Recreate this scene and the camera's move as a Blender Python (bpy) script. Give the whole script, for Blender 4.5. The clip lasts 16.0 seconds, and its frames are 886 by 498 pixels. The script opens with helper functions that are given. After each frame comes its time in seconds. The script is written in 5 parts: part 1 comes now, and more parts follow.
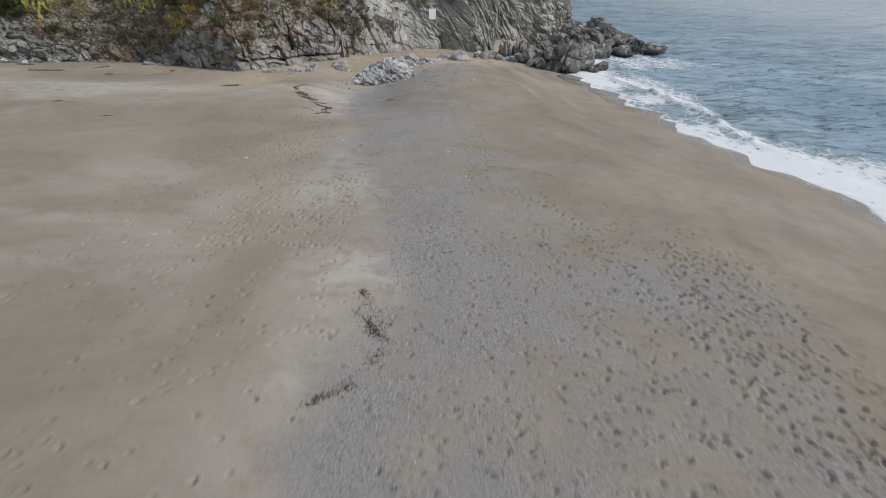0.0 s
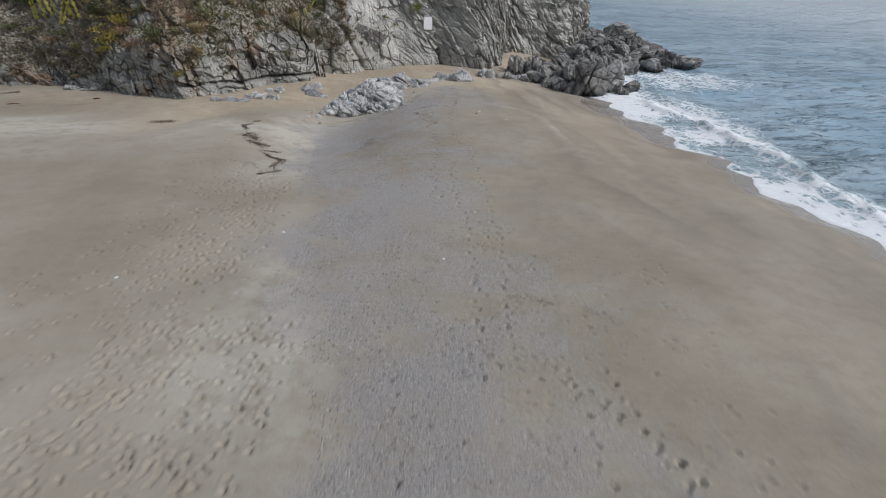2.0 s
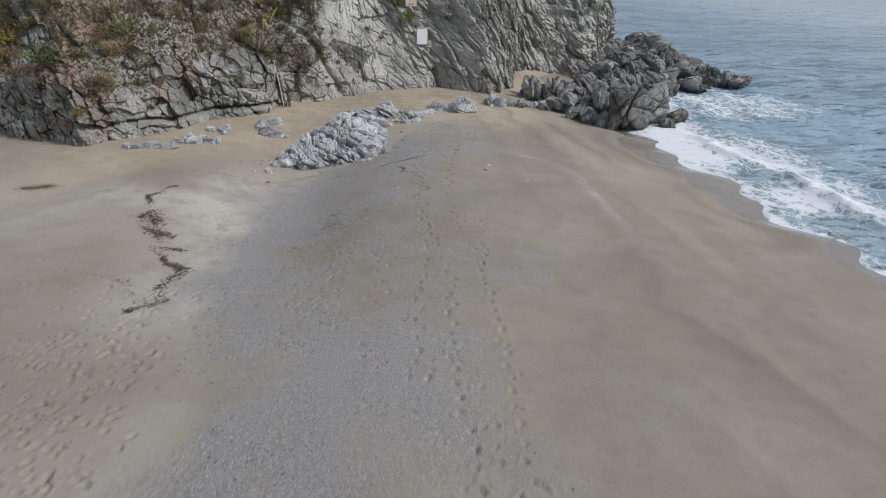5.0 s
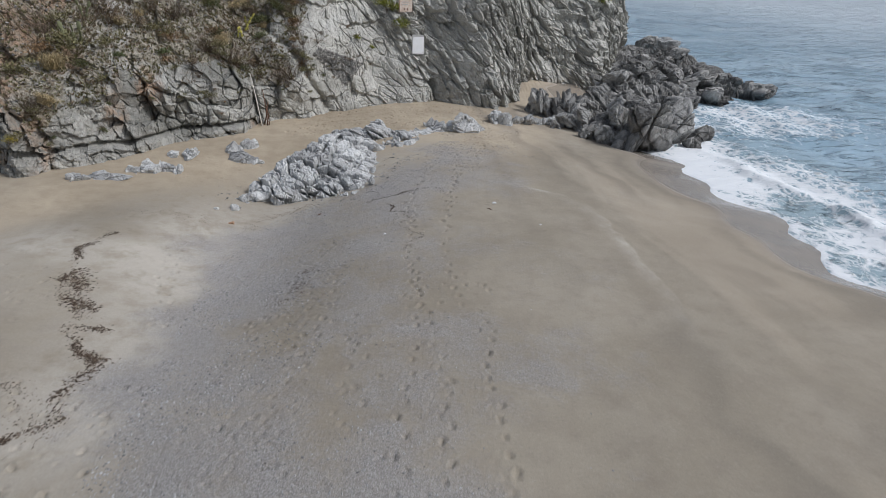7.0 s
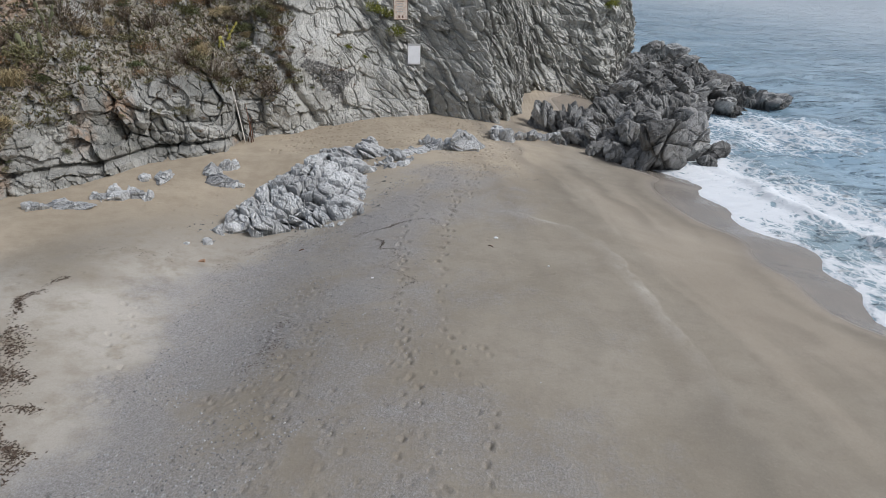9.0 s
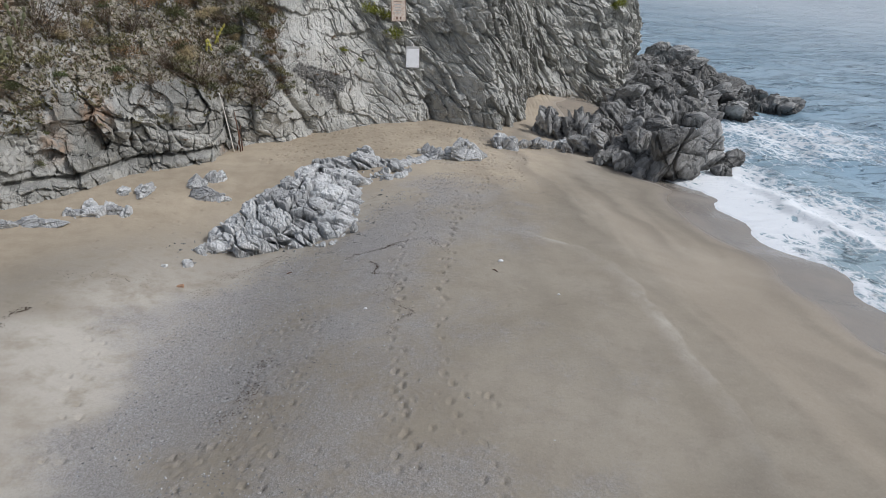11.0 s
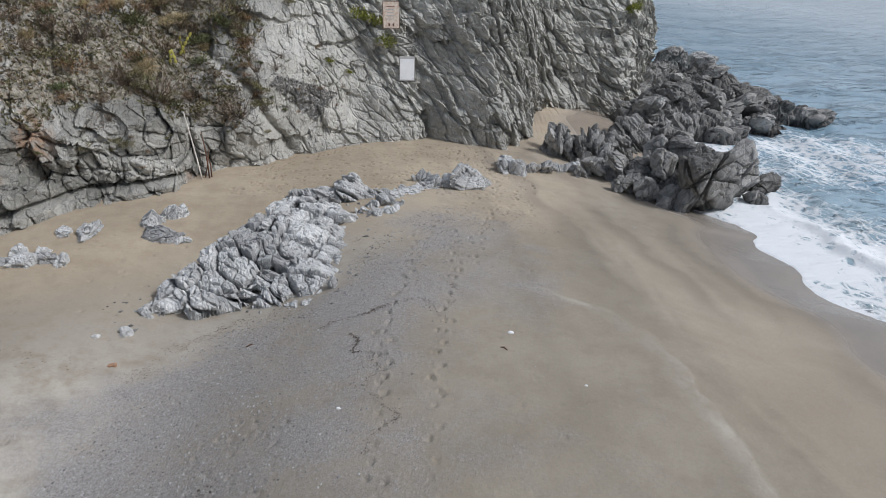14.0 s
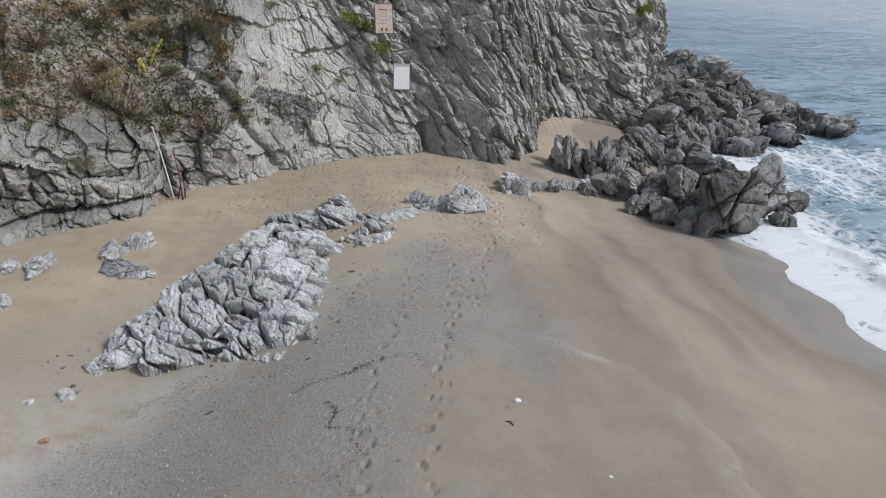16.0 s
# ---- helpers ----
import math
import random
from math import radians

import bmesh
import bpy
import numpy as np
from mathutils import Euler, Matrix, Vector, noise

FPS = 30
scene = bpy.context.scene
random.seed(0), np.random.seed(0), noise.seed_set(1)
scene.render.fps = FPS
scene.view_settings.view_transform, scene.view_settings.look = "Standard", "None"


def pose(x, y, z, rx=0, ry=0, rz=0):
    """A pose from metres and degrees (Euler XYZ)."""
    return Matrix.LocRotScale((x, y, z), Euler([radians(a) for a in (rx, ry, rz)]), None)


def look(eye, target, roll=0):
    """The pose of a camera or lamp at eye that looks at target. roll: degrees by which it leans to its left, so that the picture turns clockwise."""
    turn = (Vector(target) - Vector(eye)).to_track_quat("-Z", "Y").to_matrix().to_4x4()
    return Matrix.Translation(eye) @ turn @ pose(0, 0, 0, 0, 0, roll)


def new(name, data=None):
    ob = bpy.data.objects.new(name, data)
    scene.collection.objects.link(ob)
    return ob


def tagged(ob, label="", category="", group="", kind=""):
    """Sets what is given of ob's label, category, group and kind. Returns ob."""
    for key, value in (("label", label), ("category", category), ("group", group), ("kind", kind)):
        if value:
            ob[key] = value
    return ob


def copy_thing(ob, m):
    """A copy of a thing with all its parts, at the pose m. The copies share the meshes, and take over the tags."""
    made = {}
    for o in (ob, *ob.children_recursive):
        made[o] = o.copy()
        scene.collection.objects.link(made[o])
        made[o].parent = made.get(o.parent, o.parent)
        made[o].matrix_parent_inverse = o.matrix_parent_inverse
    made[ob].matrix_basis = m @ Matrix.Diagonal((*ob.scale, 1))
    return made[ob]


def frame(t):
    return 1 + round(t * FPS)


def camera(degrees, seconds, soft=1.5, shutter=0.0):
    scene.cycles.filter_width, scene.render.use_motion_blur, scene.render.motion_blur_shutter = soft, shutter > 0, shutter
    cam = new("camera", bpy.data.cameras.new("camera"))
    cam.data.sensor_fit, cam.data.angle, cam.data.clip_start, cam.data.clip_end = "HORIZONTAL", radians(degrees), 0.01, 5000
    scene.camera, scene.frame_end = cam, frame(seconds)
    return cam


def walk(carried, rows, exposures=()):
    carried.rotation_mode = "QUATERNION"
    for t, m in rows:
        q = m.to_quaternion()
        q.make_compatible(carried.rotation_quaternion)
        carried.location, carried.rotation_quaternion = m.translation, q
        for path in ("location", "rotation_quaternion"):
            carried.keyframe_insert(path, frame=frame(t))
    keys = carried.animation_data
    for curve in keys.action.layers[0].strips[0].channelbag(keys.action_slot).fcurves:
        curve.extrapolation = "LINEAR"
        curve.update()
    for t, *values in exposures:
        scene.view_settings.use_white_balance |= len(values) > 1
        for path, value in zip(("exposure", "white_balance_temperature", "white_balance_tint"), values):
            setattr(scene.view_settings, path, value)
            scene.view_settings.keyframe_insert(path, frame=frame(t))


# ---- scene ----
cam = camera(70.1, 16.0, soft=0.8, shutter=0.6)
METRES, EYE, TILT, LEAN, TURN = 48.307, 10.0, 0.0, 0.0, -1.5
ROWS = [
    (0.0, 0.0, 0.0, 0.0, 0.51, -24.05, -1.13),
    (0.5, 0.0007, 0.0693, 0.0, 0.52, -24.06, -1.13),
    (1.0, 0.0015, 0.1446, 0.0004, 0.53, -24.1, -1.14),
    (1.5, 0.0024, 0.2241, 0.0009, 0.54, -24.14, -1.12),
    (2.0, 0.0034, 0.2987, 0.0018, 0.56, -24.14, -1.16),
    (2.5, 0.0046, 0.3623, 0.0016, 0.58, -24.15, -1.19),
    (3.0, 0.0051, 0.4184, 0.0018, 0.6, -24.17, -1.18),
    (3.5, 0.0054, 0.4687, 0.0015, 0.61, -24.15, -1.16),
    (4.0, 0.0056, 0.5141, 0.0008, 0.63, -24.13, -1.12),
    (6.5, 0.0084, 0.6841, -0.0008, 0.7, -24.04, -1.08),
    (7.0, 0.0089, 0.7104, -0.0001, 0.72, -24.03, -1.08),
    (7.5, 0.0096, 0.7325, 0.0043, 0.72, -24.04, -1.08),
    (8.0, 0.0105, 0.7513, 0.0067, 0.72, -24.04, -1.09),
    (8.5, 0.0111, 0.7671, 0.0062, 0.72, -24.03, -1.09),
    (9.0, 0.0114, 0.7806, 0.0057, 0.72, -24.02, -1.1),
    (11.5, 0.0104, 0.8423, 0.0054, 0.71, -24.09, -1.12),
    (12.0, 0.0102, 0.8594, 0.0056, 0.7, -24.09, -1.12),
    (12.5, 0.0102, 0.8772, 0.0059, 0.7, -24.1, -1.11),
    (13.0, 0.0106, 0.895, 0.0063, 0.72, -24.11, -1.12),
    (13.5, 0.0111, 0.9133, 0.0064, 0.72, -24.12, -1.11),
    (14.0, 0.0118, 0.9315, 0.0063, 0.72, -24.12, -1.13),
    (14.5, 0.0129, 0.9487, 0.0064, 0.75, -24.13, -1.11),
    (15.0, 0.0132, 0.9658, 0.0061, 0.74, -24.14, -1.09),
    (15.5, 0.0138, 0.9825, 0.0065, 0.76, -24.16, -1.12),
    (16.0, 0.0143, 0.9991, 0.0063, 0.76, -24.15, -1.1),
]
EXPOSURE = -0.38
walk(cam, [(t, pose(0, 0, EYE, TILT, LEAN, TURN) @ pose(METRES * x, METRES * y, METRES * z, 90 + pitch, roll, yaw)) for t, x, y, z, yaw, pitch, roll in ROWS],
     exposures=[(0.0, EXPOSURE - 0.12, 6000, 10), (4.0, EXPOSURE - 0.1, 5850, 10), (8.0, EXPOSURE - 0.04, 5850, 10), (16.0, EXPOSURE, 5850, 10)])

# ---------------------------------------------------------------- light
SEA = -1.1
world = bpy.data.worlds.new("sky")
scene.world = world
world.use_nodes = True
wn = world.node_tree.nodes
sky = wn.new("ShaderNodeTexSky")
sky.sky_type = "NISHITA"
sky.sun_disc = False
sky.sun_elevation = radians(46)
sky.sun_rotation = radians(106)
sky.dust_density = 6.0
sky.air_density = 1.0
veil = wn.new("ShaderNodeMix")  # high thin cloud over the whole sky
veil.data_type = "RGBA"
veil.inputs[0].default_value = 0.45
veil.inputs[7].default_value = (4.6, 4.75, 4.9, 1.0)
world.node_tree.links.new(sky.outputs[0], veil.inputs[6])
world.node_tree.links.new(veil.outputs[2], wn["Background"].inputs[0])
wn["Background"].inputs[1].default_value = 0.122
sun = new("sun", bpy.data.lights.new("sun", "SUN"))
sun.data.energy, sun.data.angle, sun.data.color = 2.6, radians(10), (1.0, 0.97, 0.93)
sun.matrix_world = look((68, 30, 71), (0, 50, 0))

# ---------------------------------------------------------------- numeric helpers


def smooth(a, b, v):
    w = np.clip((np.asarray(v, float) - a) / (b - a), 0, 1)
    return w * w * (3 - 2 * w)


def hashed(ix, iy, seed):
    """A random number from 0 to 1 for each pair of whole numbers."""
    h = (ix.astype(np.int64) * 374761393 + iy.astype(np.int64) * 668265263 + seed * 974711) & 0xFFFFFFFF
    h = ((h ^ (h >> 13)) * 1274126177) & 0xFFFFFFFF
    h = ((h ^ (h >> 16)) * 2246822519) & 0xFFFFFFFF
    return ((h ^ (h >> 15)) & 0xFFFFFF) / float(0x1000000)


def grain(x, y, seed):
    ix, iy = np.floor(x), np.floor(y)
    fx, fy = x - ix, y - iy
    fx, fy = fx * fx * (3 - 2 * fx), fy * fy * (3 - 2 * fy)
    a, b = hashed(ix, iy, seed), hashed(ix + 1, iy, seed)
    c, d = hashed(ix, iy + 1, seed), hashed(ix + 1, iy + 1, seed)
    return (a + (b - a) * fx) * (1 - fy) + (c + (d - c) * fx) * fy - 0.5


def fbm(x, y, seed, octaves=4):
    x, y = np.asarray(x, float), np.asarray(y, float)
    total, size = 0.0, 1.0
    for i in range(octaves):
        total = total + size * grain(x * 2 ** i + 17.3 * i, y * 2 ** i - 9.1 * i, seed + i)
        size *= 0.5
    return total


def cells(u, v, seed):
    """Voronoi cells: the distance to the cell's border, two random numbers of the cell, and the way from its seed."""
    iu, iv = np.floor(u), np.floor(v)
    best = np.full(u.shape, 9.0)
    bu, bv, ci, cj = (np.zeros(u.shape) for _ in range(4))
    for i in (-1, 0, 1):
        for j in (-1, 0, 1):
            su = iu + i + 0.12 + 0.76 * hashed(iu + i, iv + j, seed)
            sv = iv + j + 0.12 + 0.76 * hashed(iu + i, iv + j, seed + 51)
            d = (u - su) ** 2 + (v - sv) ** 2
            near = d < best
            best = np.where(near, d, best)
            bu, bv = np.where(near, su, bu), np.where(near, sv, bv)
            ci, cj = np.where(near, iu + i, ci), np.where(near, iv + j, cj)
    edge = np.full(u.shape, 9.0)
    for i in (-2, -1, 0, 1, 2):
        for j in (-2, -1, 0, 1, 2):
            ni, nj = ci + i, cj + j
            if i == 0 and j == 0:
                continue
            su = ni + 0.12 + 0.76 * hashed(ni, nj, seed)
            sv = nj + 0.12 + 0.76 * hashed(ni, nj, seed + 51)
            du, dv = su - bu, sv - bv
            length = np.sqrt(du * du + dv * dv) + 1e-9
            edge = np.minimum(edge, (((su + bu) / 2 - u) * du + ((sv + bv) / 2 - v) * dv) / length)
    return edge, hashed(ci, cj, seed + 7), hashed(ci, cj, seed + 13), hashed(ci, cj, seed + 29), u - bu, v - bv


def sheet(name, xs, ys, zs, material, masks=None, keep=None, flat=False, parent=None, corner=False):
    """A mesh from grids of places; masks are floats per point that the material reads."""
    rows, cols = zs.shape
    index = np.arange(rows * cols).reshape(rows, cols)
    quads = np.stack([index[:-1, :-1], index[:-1, 1:], index[1:, 1:], index[1:, :-1]], -1).reshape(-1, 4)
    if keep is not None:
        k = keep.ravel()
        quads = quads[k[quads[:, 0]] if corner else k[quads].any(1)]
        used = np.unique(quads)
        remap = np.zeros(rows * cols, np.int64)
        remap[used] = np.arange(len(used))
        quads = remap[quads]
    else:
        used = np.arange(rows * cols)
    co = np.stack([xs.ravel(), ys.ravel(), zs.ravel()], -1)[used]
    me = bpy.data.meshes.new(name)
    me.vertices.add(len(co))
    me.vertices.foreach_set("co", co.ravel().astype(np.float32))
    me.loops.add(quads.size)
    me.loops.foreach_set("vertex_index", quads.ravel().astype(np.int32))
    me.polygons.add(len(quads))
    me.polygons.foreach_set("loop_start", np.arange(0, quads.size, 4, dtype=np.int32))
    me.update(calc_edges=True)
    me.polygons.foreach_set("use_smooth", np.full(len(quads), not flat))
    for key, values in (masks or {}).items():
        layer = me.attributes.new(key, "FLOAT", "POINT")
        layer.data.foreach_set("value", np.broadcast_to(values, zs.shape).ravel()[used].astype(np.float32))
    me.materials.append(material)
    ob = new(name, me)
    ob.parent = parent
    return ob


def part(name, bm, material, parent=None, label="", flat=True):
    me = bpy.data.meshes.new(name)
    bm.normal_update()
    for f in bm.faces:
        f.smooth = not flat
    bm.to_mesh(me)
    bm.free()
    me.materials.append(material)
    ob = new(name, me)
    ob.parent = parent
    return tagged(ob, label) if label else ob



def solid(x, y, z, seed, octaves=3):
    """Rough noise in space."""
    return (fbm(x + 0.31 * z, y - 0.17 * z, seed, octaves) + fbm(y + 5.2, z * 1.1 + 0.2 * x, seed + 11, octaves) + fbm(z - 3.7, x + 0.13 * y, seed + 23, octaves)) / 1.7


def chunks(p, seed):
    """Voronoi cells in space: how near the border is, and a random number and slope for each cell."""
    i0 = np.floor(p)
    one, two = np.full(len(p), 9.0), np.full(len(p), 9.0)
    val, tilt = np.zeros(len(p)), np.zeros(len(p))
    for i in (-1, 0, 1):
        for j in (-1, 0, 1):
            for k in (-1, 0, 1):
                c = i0 + (i, j, k)
                a, b = c[:, 0] + 57 * c[:, 2], c[:, 1] + 131 * c[:, 2]
                q = c + 0.1 + 0.8 * np.stack([hashed(a, b, seed), hashed(a, b, seed + 1), hashed(a, b, seed + 2)], -1)
                d = np.linalg.norm(p - q, axis=1)
                near = d < one
                two = np.where(near, one, np.minimum(two, d))
                slope = ((p - q) * (np.stack([hashed(a, b, seed + 5), hashed(a, b, seed + 6), hashed(a, b, seed + 8)], -1) - 0.5)).sum(1)
                val, tilt = np.where(near, hashed(a, b, seed + 4), val), np.where(near, slope, tilt)
                one = np.where(near, d, one)
    return two - one, val, tilt


JOINTS = np.array(Euler((radians(20), radians(28), radians(35))).to_matrix())

ICO = {}


def ico(level):
    if level not in ICO:
        bm = bmesh.new()
        bmesh.ops.create_icosphere(bm, subdivisions=level, radius=1.0)
        ICO[level] = (np.array([v.co[:] for v in bm.verts]), [[v.index for v in f.verts] for f in bm.faces])
        bm.free()
    return ICO[level]


def boulder(name, at, radii, turn, seed, material, level=4, cracks=3, edge=24, rough=0.035, parent=None, label="", wet=None, joints=((0.95, 0.16), (0.36, 0.045)), planes=15, cleft=0.17):
    """An angular boulder: flat faces with worn edges, some open cracks and a rough skin."""
    rng = np.random.default_rng(seed)
    d, faces = ico(level)
    n = rng.normal(size=(planes, 3))
    n /= np.linalg.norm(n, axis=1)[:, None]
    reach = rng.uniform(0.72, 1.05, planes)
    r = (np.clip(d @ n.T / reach, 1e-6, None) ** edge).sum(1) ** (-1 / edge)
    p = d * np.minimum(r, 1.35)[:, None]
    for _ in range(cracks):
        m = rng.normal(size=3)
        m /= np.linalg.norm(m)
        side = p @ m - rng.uniform(-0.5, 0.5) + 0.06 * solid(p[:, 0] * 2, p[:, 1] * 2, p[:, 2] * 2, seed, 2)
        p = p * (1 - cleft * np.exp(-(side / 0.035) ** 2) + 0.05 * np.sign(side) * rng.uniform(0.2, 1))[:, None]
    k = 2.2
    p = p * (1 + rough * 1.6 * solid(p[:, 0] * k, p[:, 1] * k, p[:, 2] * k, seed + 3, 5))[:, None]
    p = p * np.array(radii)
    m = np.array(Euler([radians(a) for a in turn]).to_matrix())
    p = p @ m.T
    # the joints of the rock run the same way through all of it
    out = p / (np.linalg.norm(p, axis=1)[:, None] + 1e-9)
    tone = 0.5 + 0.3 * rng.normal()
    for size, deep in joints:
        gap, val, slope = chunks(((p + at) @ JOINTS) / (np.array((1.0, 0.6, 1.5)) * size) + 0.12 * solid(p[:, 0], p[:, 1], p[:, 2], 7, 2)[:, None], 77)
        p = p + out * (deep * ((val - 0.5) + 1.3 * slope) - 0.8 * deep * np.exp(-(gap / 0.05) ** 2))[:, None]
        tone = tone + 0.35 * (val - 0.5)
    p = p + out * (0.015 * solid(p[:, 0] * 5, p[:, 1] * 5, p[:, 2] * 5, 9, 3))[:, None]
    me = bpy.data.meshes.new(name)
    me.from_pydata(p.tolist(), [], faces)
    me.polygons.foreach_set("use_smooth", np.full(len(faces), False))
    layer = me.attributes.new("tone", "FLOAT", "POINT")
    layer.data.foreach_set("value", np.clip(tone + 0 * p[:, 0], 0, 1).astype(np.float32))
    if wet is not None:
        layer = me.attributes.new("wet", "FLOAT", "POINT")
        layer.data.foreach_set("value", (smooth(wet + 0.5, wet - 0.4, p[:, 2] + at[2] + 0.3 * solid(p[:, 0], p[:, 1], p[:, 2], 5, 2))).astype(np.float32))
    me.materials.append(material)
    ob = new(name, me)
    ob.location = at
    ob.parent = parent
    return tagged(ob, label) if label else ob


def rubble(gx, gy, top, seed, turn, sizes, shear=(0.45, -0.3), rough=0.05, bend=0.16):
    """Lays jointed blocks with worn shoulders over a mound: moved places, a tone, and a number for each large block.
    sizes: rows of length, width, height of the steps, worn edge, depth of the open joints."""
    sx, sy = np.gradient(top, gx[0], axis=1).clip(-2.2, 2.2), np.gradient(top, gy[:, 0], axis=0).clip(-2.2, 2.2)
    long = np.sqrt(1 + sx * sx + sy * sy)
    c, n = math.cos(radians(turn)), math.sin(radians(turn))
    wob = bend * fbm(gx * 1.1, gy * 1.1, seed + 2, 5)
    a, b = gx * c + gy * n + shear[0] * top + wob, gy * c - gx * n + shear[1] * top + bend * fbm(gx * 1.1, gy * 1.1, seed + 9, 5)
    move, tone, number = np.zeros(top.shape), np.full(top.shape, 0.5), None
    for k, (length, width, step, worn, joint) in enumerate(sizes):
        edge, r1, r2, r3, du, dv = cells(a / length, b / width, seed + 37 * k)
        edge = edge * min(length, width)
        parted = smooth(-0.28, 0.22, fbm(gx * 0.9 / length, gy * 0.9 / length, seed + 71 + k, 3)) if k else 1.0
        move += step * ((r1 - 0.5) + 1.5 * ((r2 - 0.5) * du + (r3 - 0.5) * dv)) - parted * (0.3 * step * np.exp(-edge / worn) + joint * np.exp(-(edge / (0.045 if k == 0 else 0.02)) ** 2))
        tone += (0.6 if k == 0 else 0.5) * (r2 - 0.5)
        number = np.round(r1 * 1e6) if number is None else number
    move += rough * fbm(gx * 2.2, gy * 2.2, seed + 4, 6)
    return gx - sx / long * move, gy - sy / long * move, top + move / long, tone.clip(0, 1), number


def inside(x, y, outline):
    """How far inside a closed outline a place lies; negative outside."""
    near, odd = np.full(x.shape, 1e9), np.zeros(x.shape, bool)
    for (ax, ay), (bx, by) in zip(outline, outline[1:] + outline[:1]):
        t = (((x - ax) * (bx - ax) + (y - ay) * (by - ay)) / ((bx - ax) ** 2 + (by - ay) ** 2)).clip(0, 1)
        near = np.minimum(near, np.hypot(x - ax - t * (bx - ax), y - ay - t * (by - ay)))
        if ay != by:
            odd ^= ((ay > y) != (by > y)) & (x < ax + (y - ay) / (by - ay) * (bx - ax))
    return np.where(odd, near, -near)


def mounds(x, y, rows, floor, power=0.6):
    """The top of a group of oval mounds: x, y, half length, half width, turn, top."""
    top = np.full(x.shape, floor)
    for cx, cy, a, b, turn, z in rows:
        c, s = math.cos(radians(turn)), math.sin(radians(turn))
        dx, dy = x - cx, y - cy
        r = ((dx * c + dy * s) / a) ** 2 + ((dy * c - dx * s) / b) ** 2
        top = np.maximum(top, floor + (z - floor) * np.clip(1 - r / 1.35, 0, 1) ** power)
    return top


def mesh_of(name, verts, faces, material, parent=None, flat=True):
    me = bpy.data.meshes.new(name)
    me.from_pydata([tuple(v) for v in verts], [], faces)
    me.materials.append(material)
    me.polygons.foreach_set("use_smooth", np.full(len(me.polygons), not flat))
    ob = new(name, me)
    ob.parent = parent
    return ob


def lumps(name, places, sizes, material, seed, squash=0.6, parent=None):
    """Many small angular stones in one mesh."""
    rng = np.random.default_rng(seed)
    shapes = []
    for i in range(6):
        v = np.array([(1, 0, 0), (-1, 0, 0), (0, 1, 0), (0, -1, 0), (0, 0, 1), (0, 0, -1)], float) * rng.uniform(0.6, 1.2, (6, 1)) + rng.normal(size=(6, 3)) * 0.18
        shapes.append(v * (1, 0.8, squash))
    f = np.array([(0, 2, 4), (2, 1, 4), (1, 3, 4), (3, 0, 4), (2, 0, 5), (1, 2, 5), (3, 1, 5), (0, 3, 5)])
    ang = rng.uniform(0, 6.283, len(places))
    verts, faces = [], []
    for i, (p, s) in enumerate(zip(places, sizes)):
        v = shapes[i % 6] * s
        c, n = math.cos(ang[i]), math.sin(ang[i])
        verts.append(np.stack([v[:, 0] * c - v[:, 1] * n, v[:, 0] * n + v[:, 1] * c, v[:, 2]], -1) + p)
        faces.append(f + 6 * i)
    return mesh_of(name, np.concatenate(verts), np.concatenate(faces).tolist(), material, parent)


# ---------------------------------------------------------------- materials


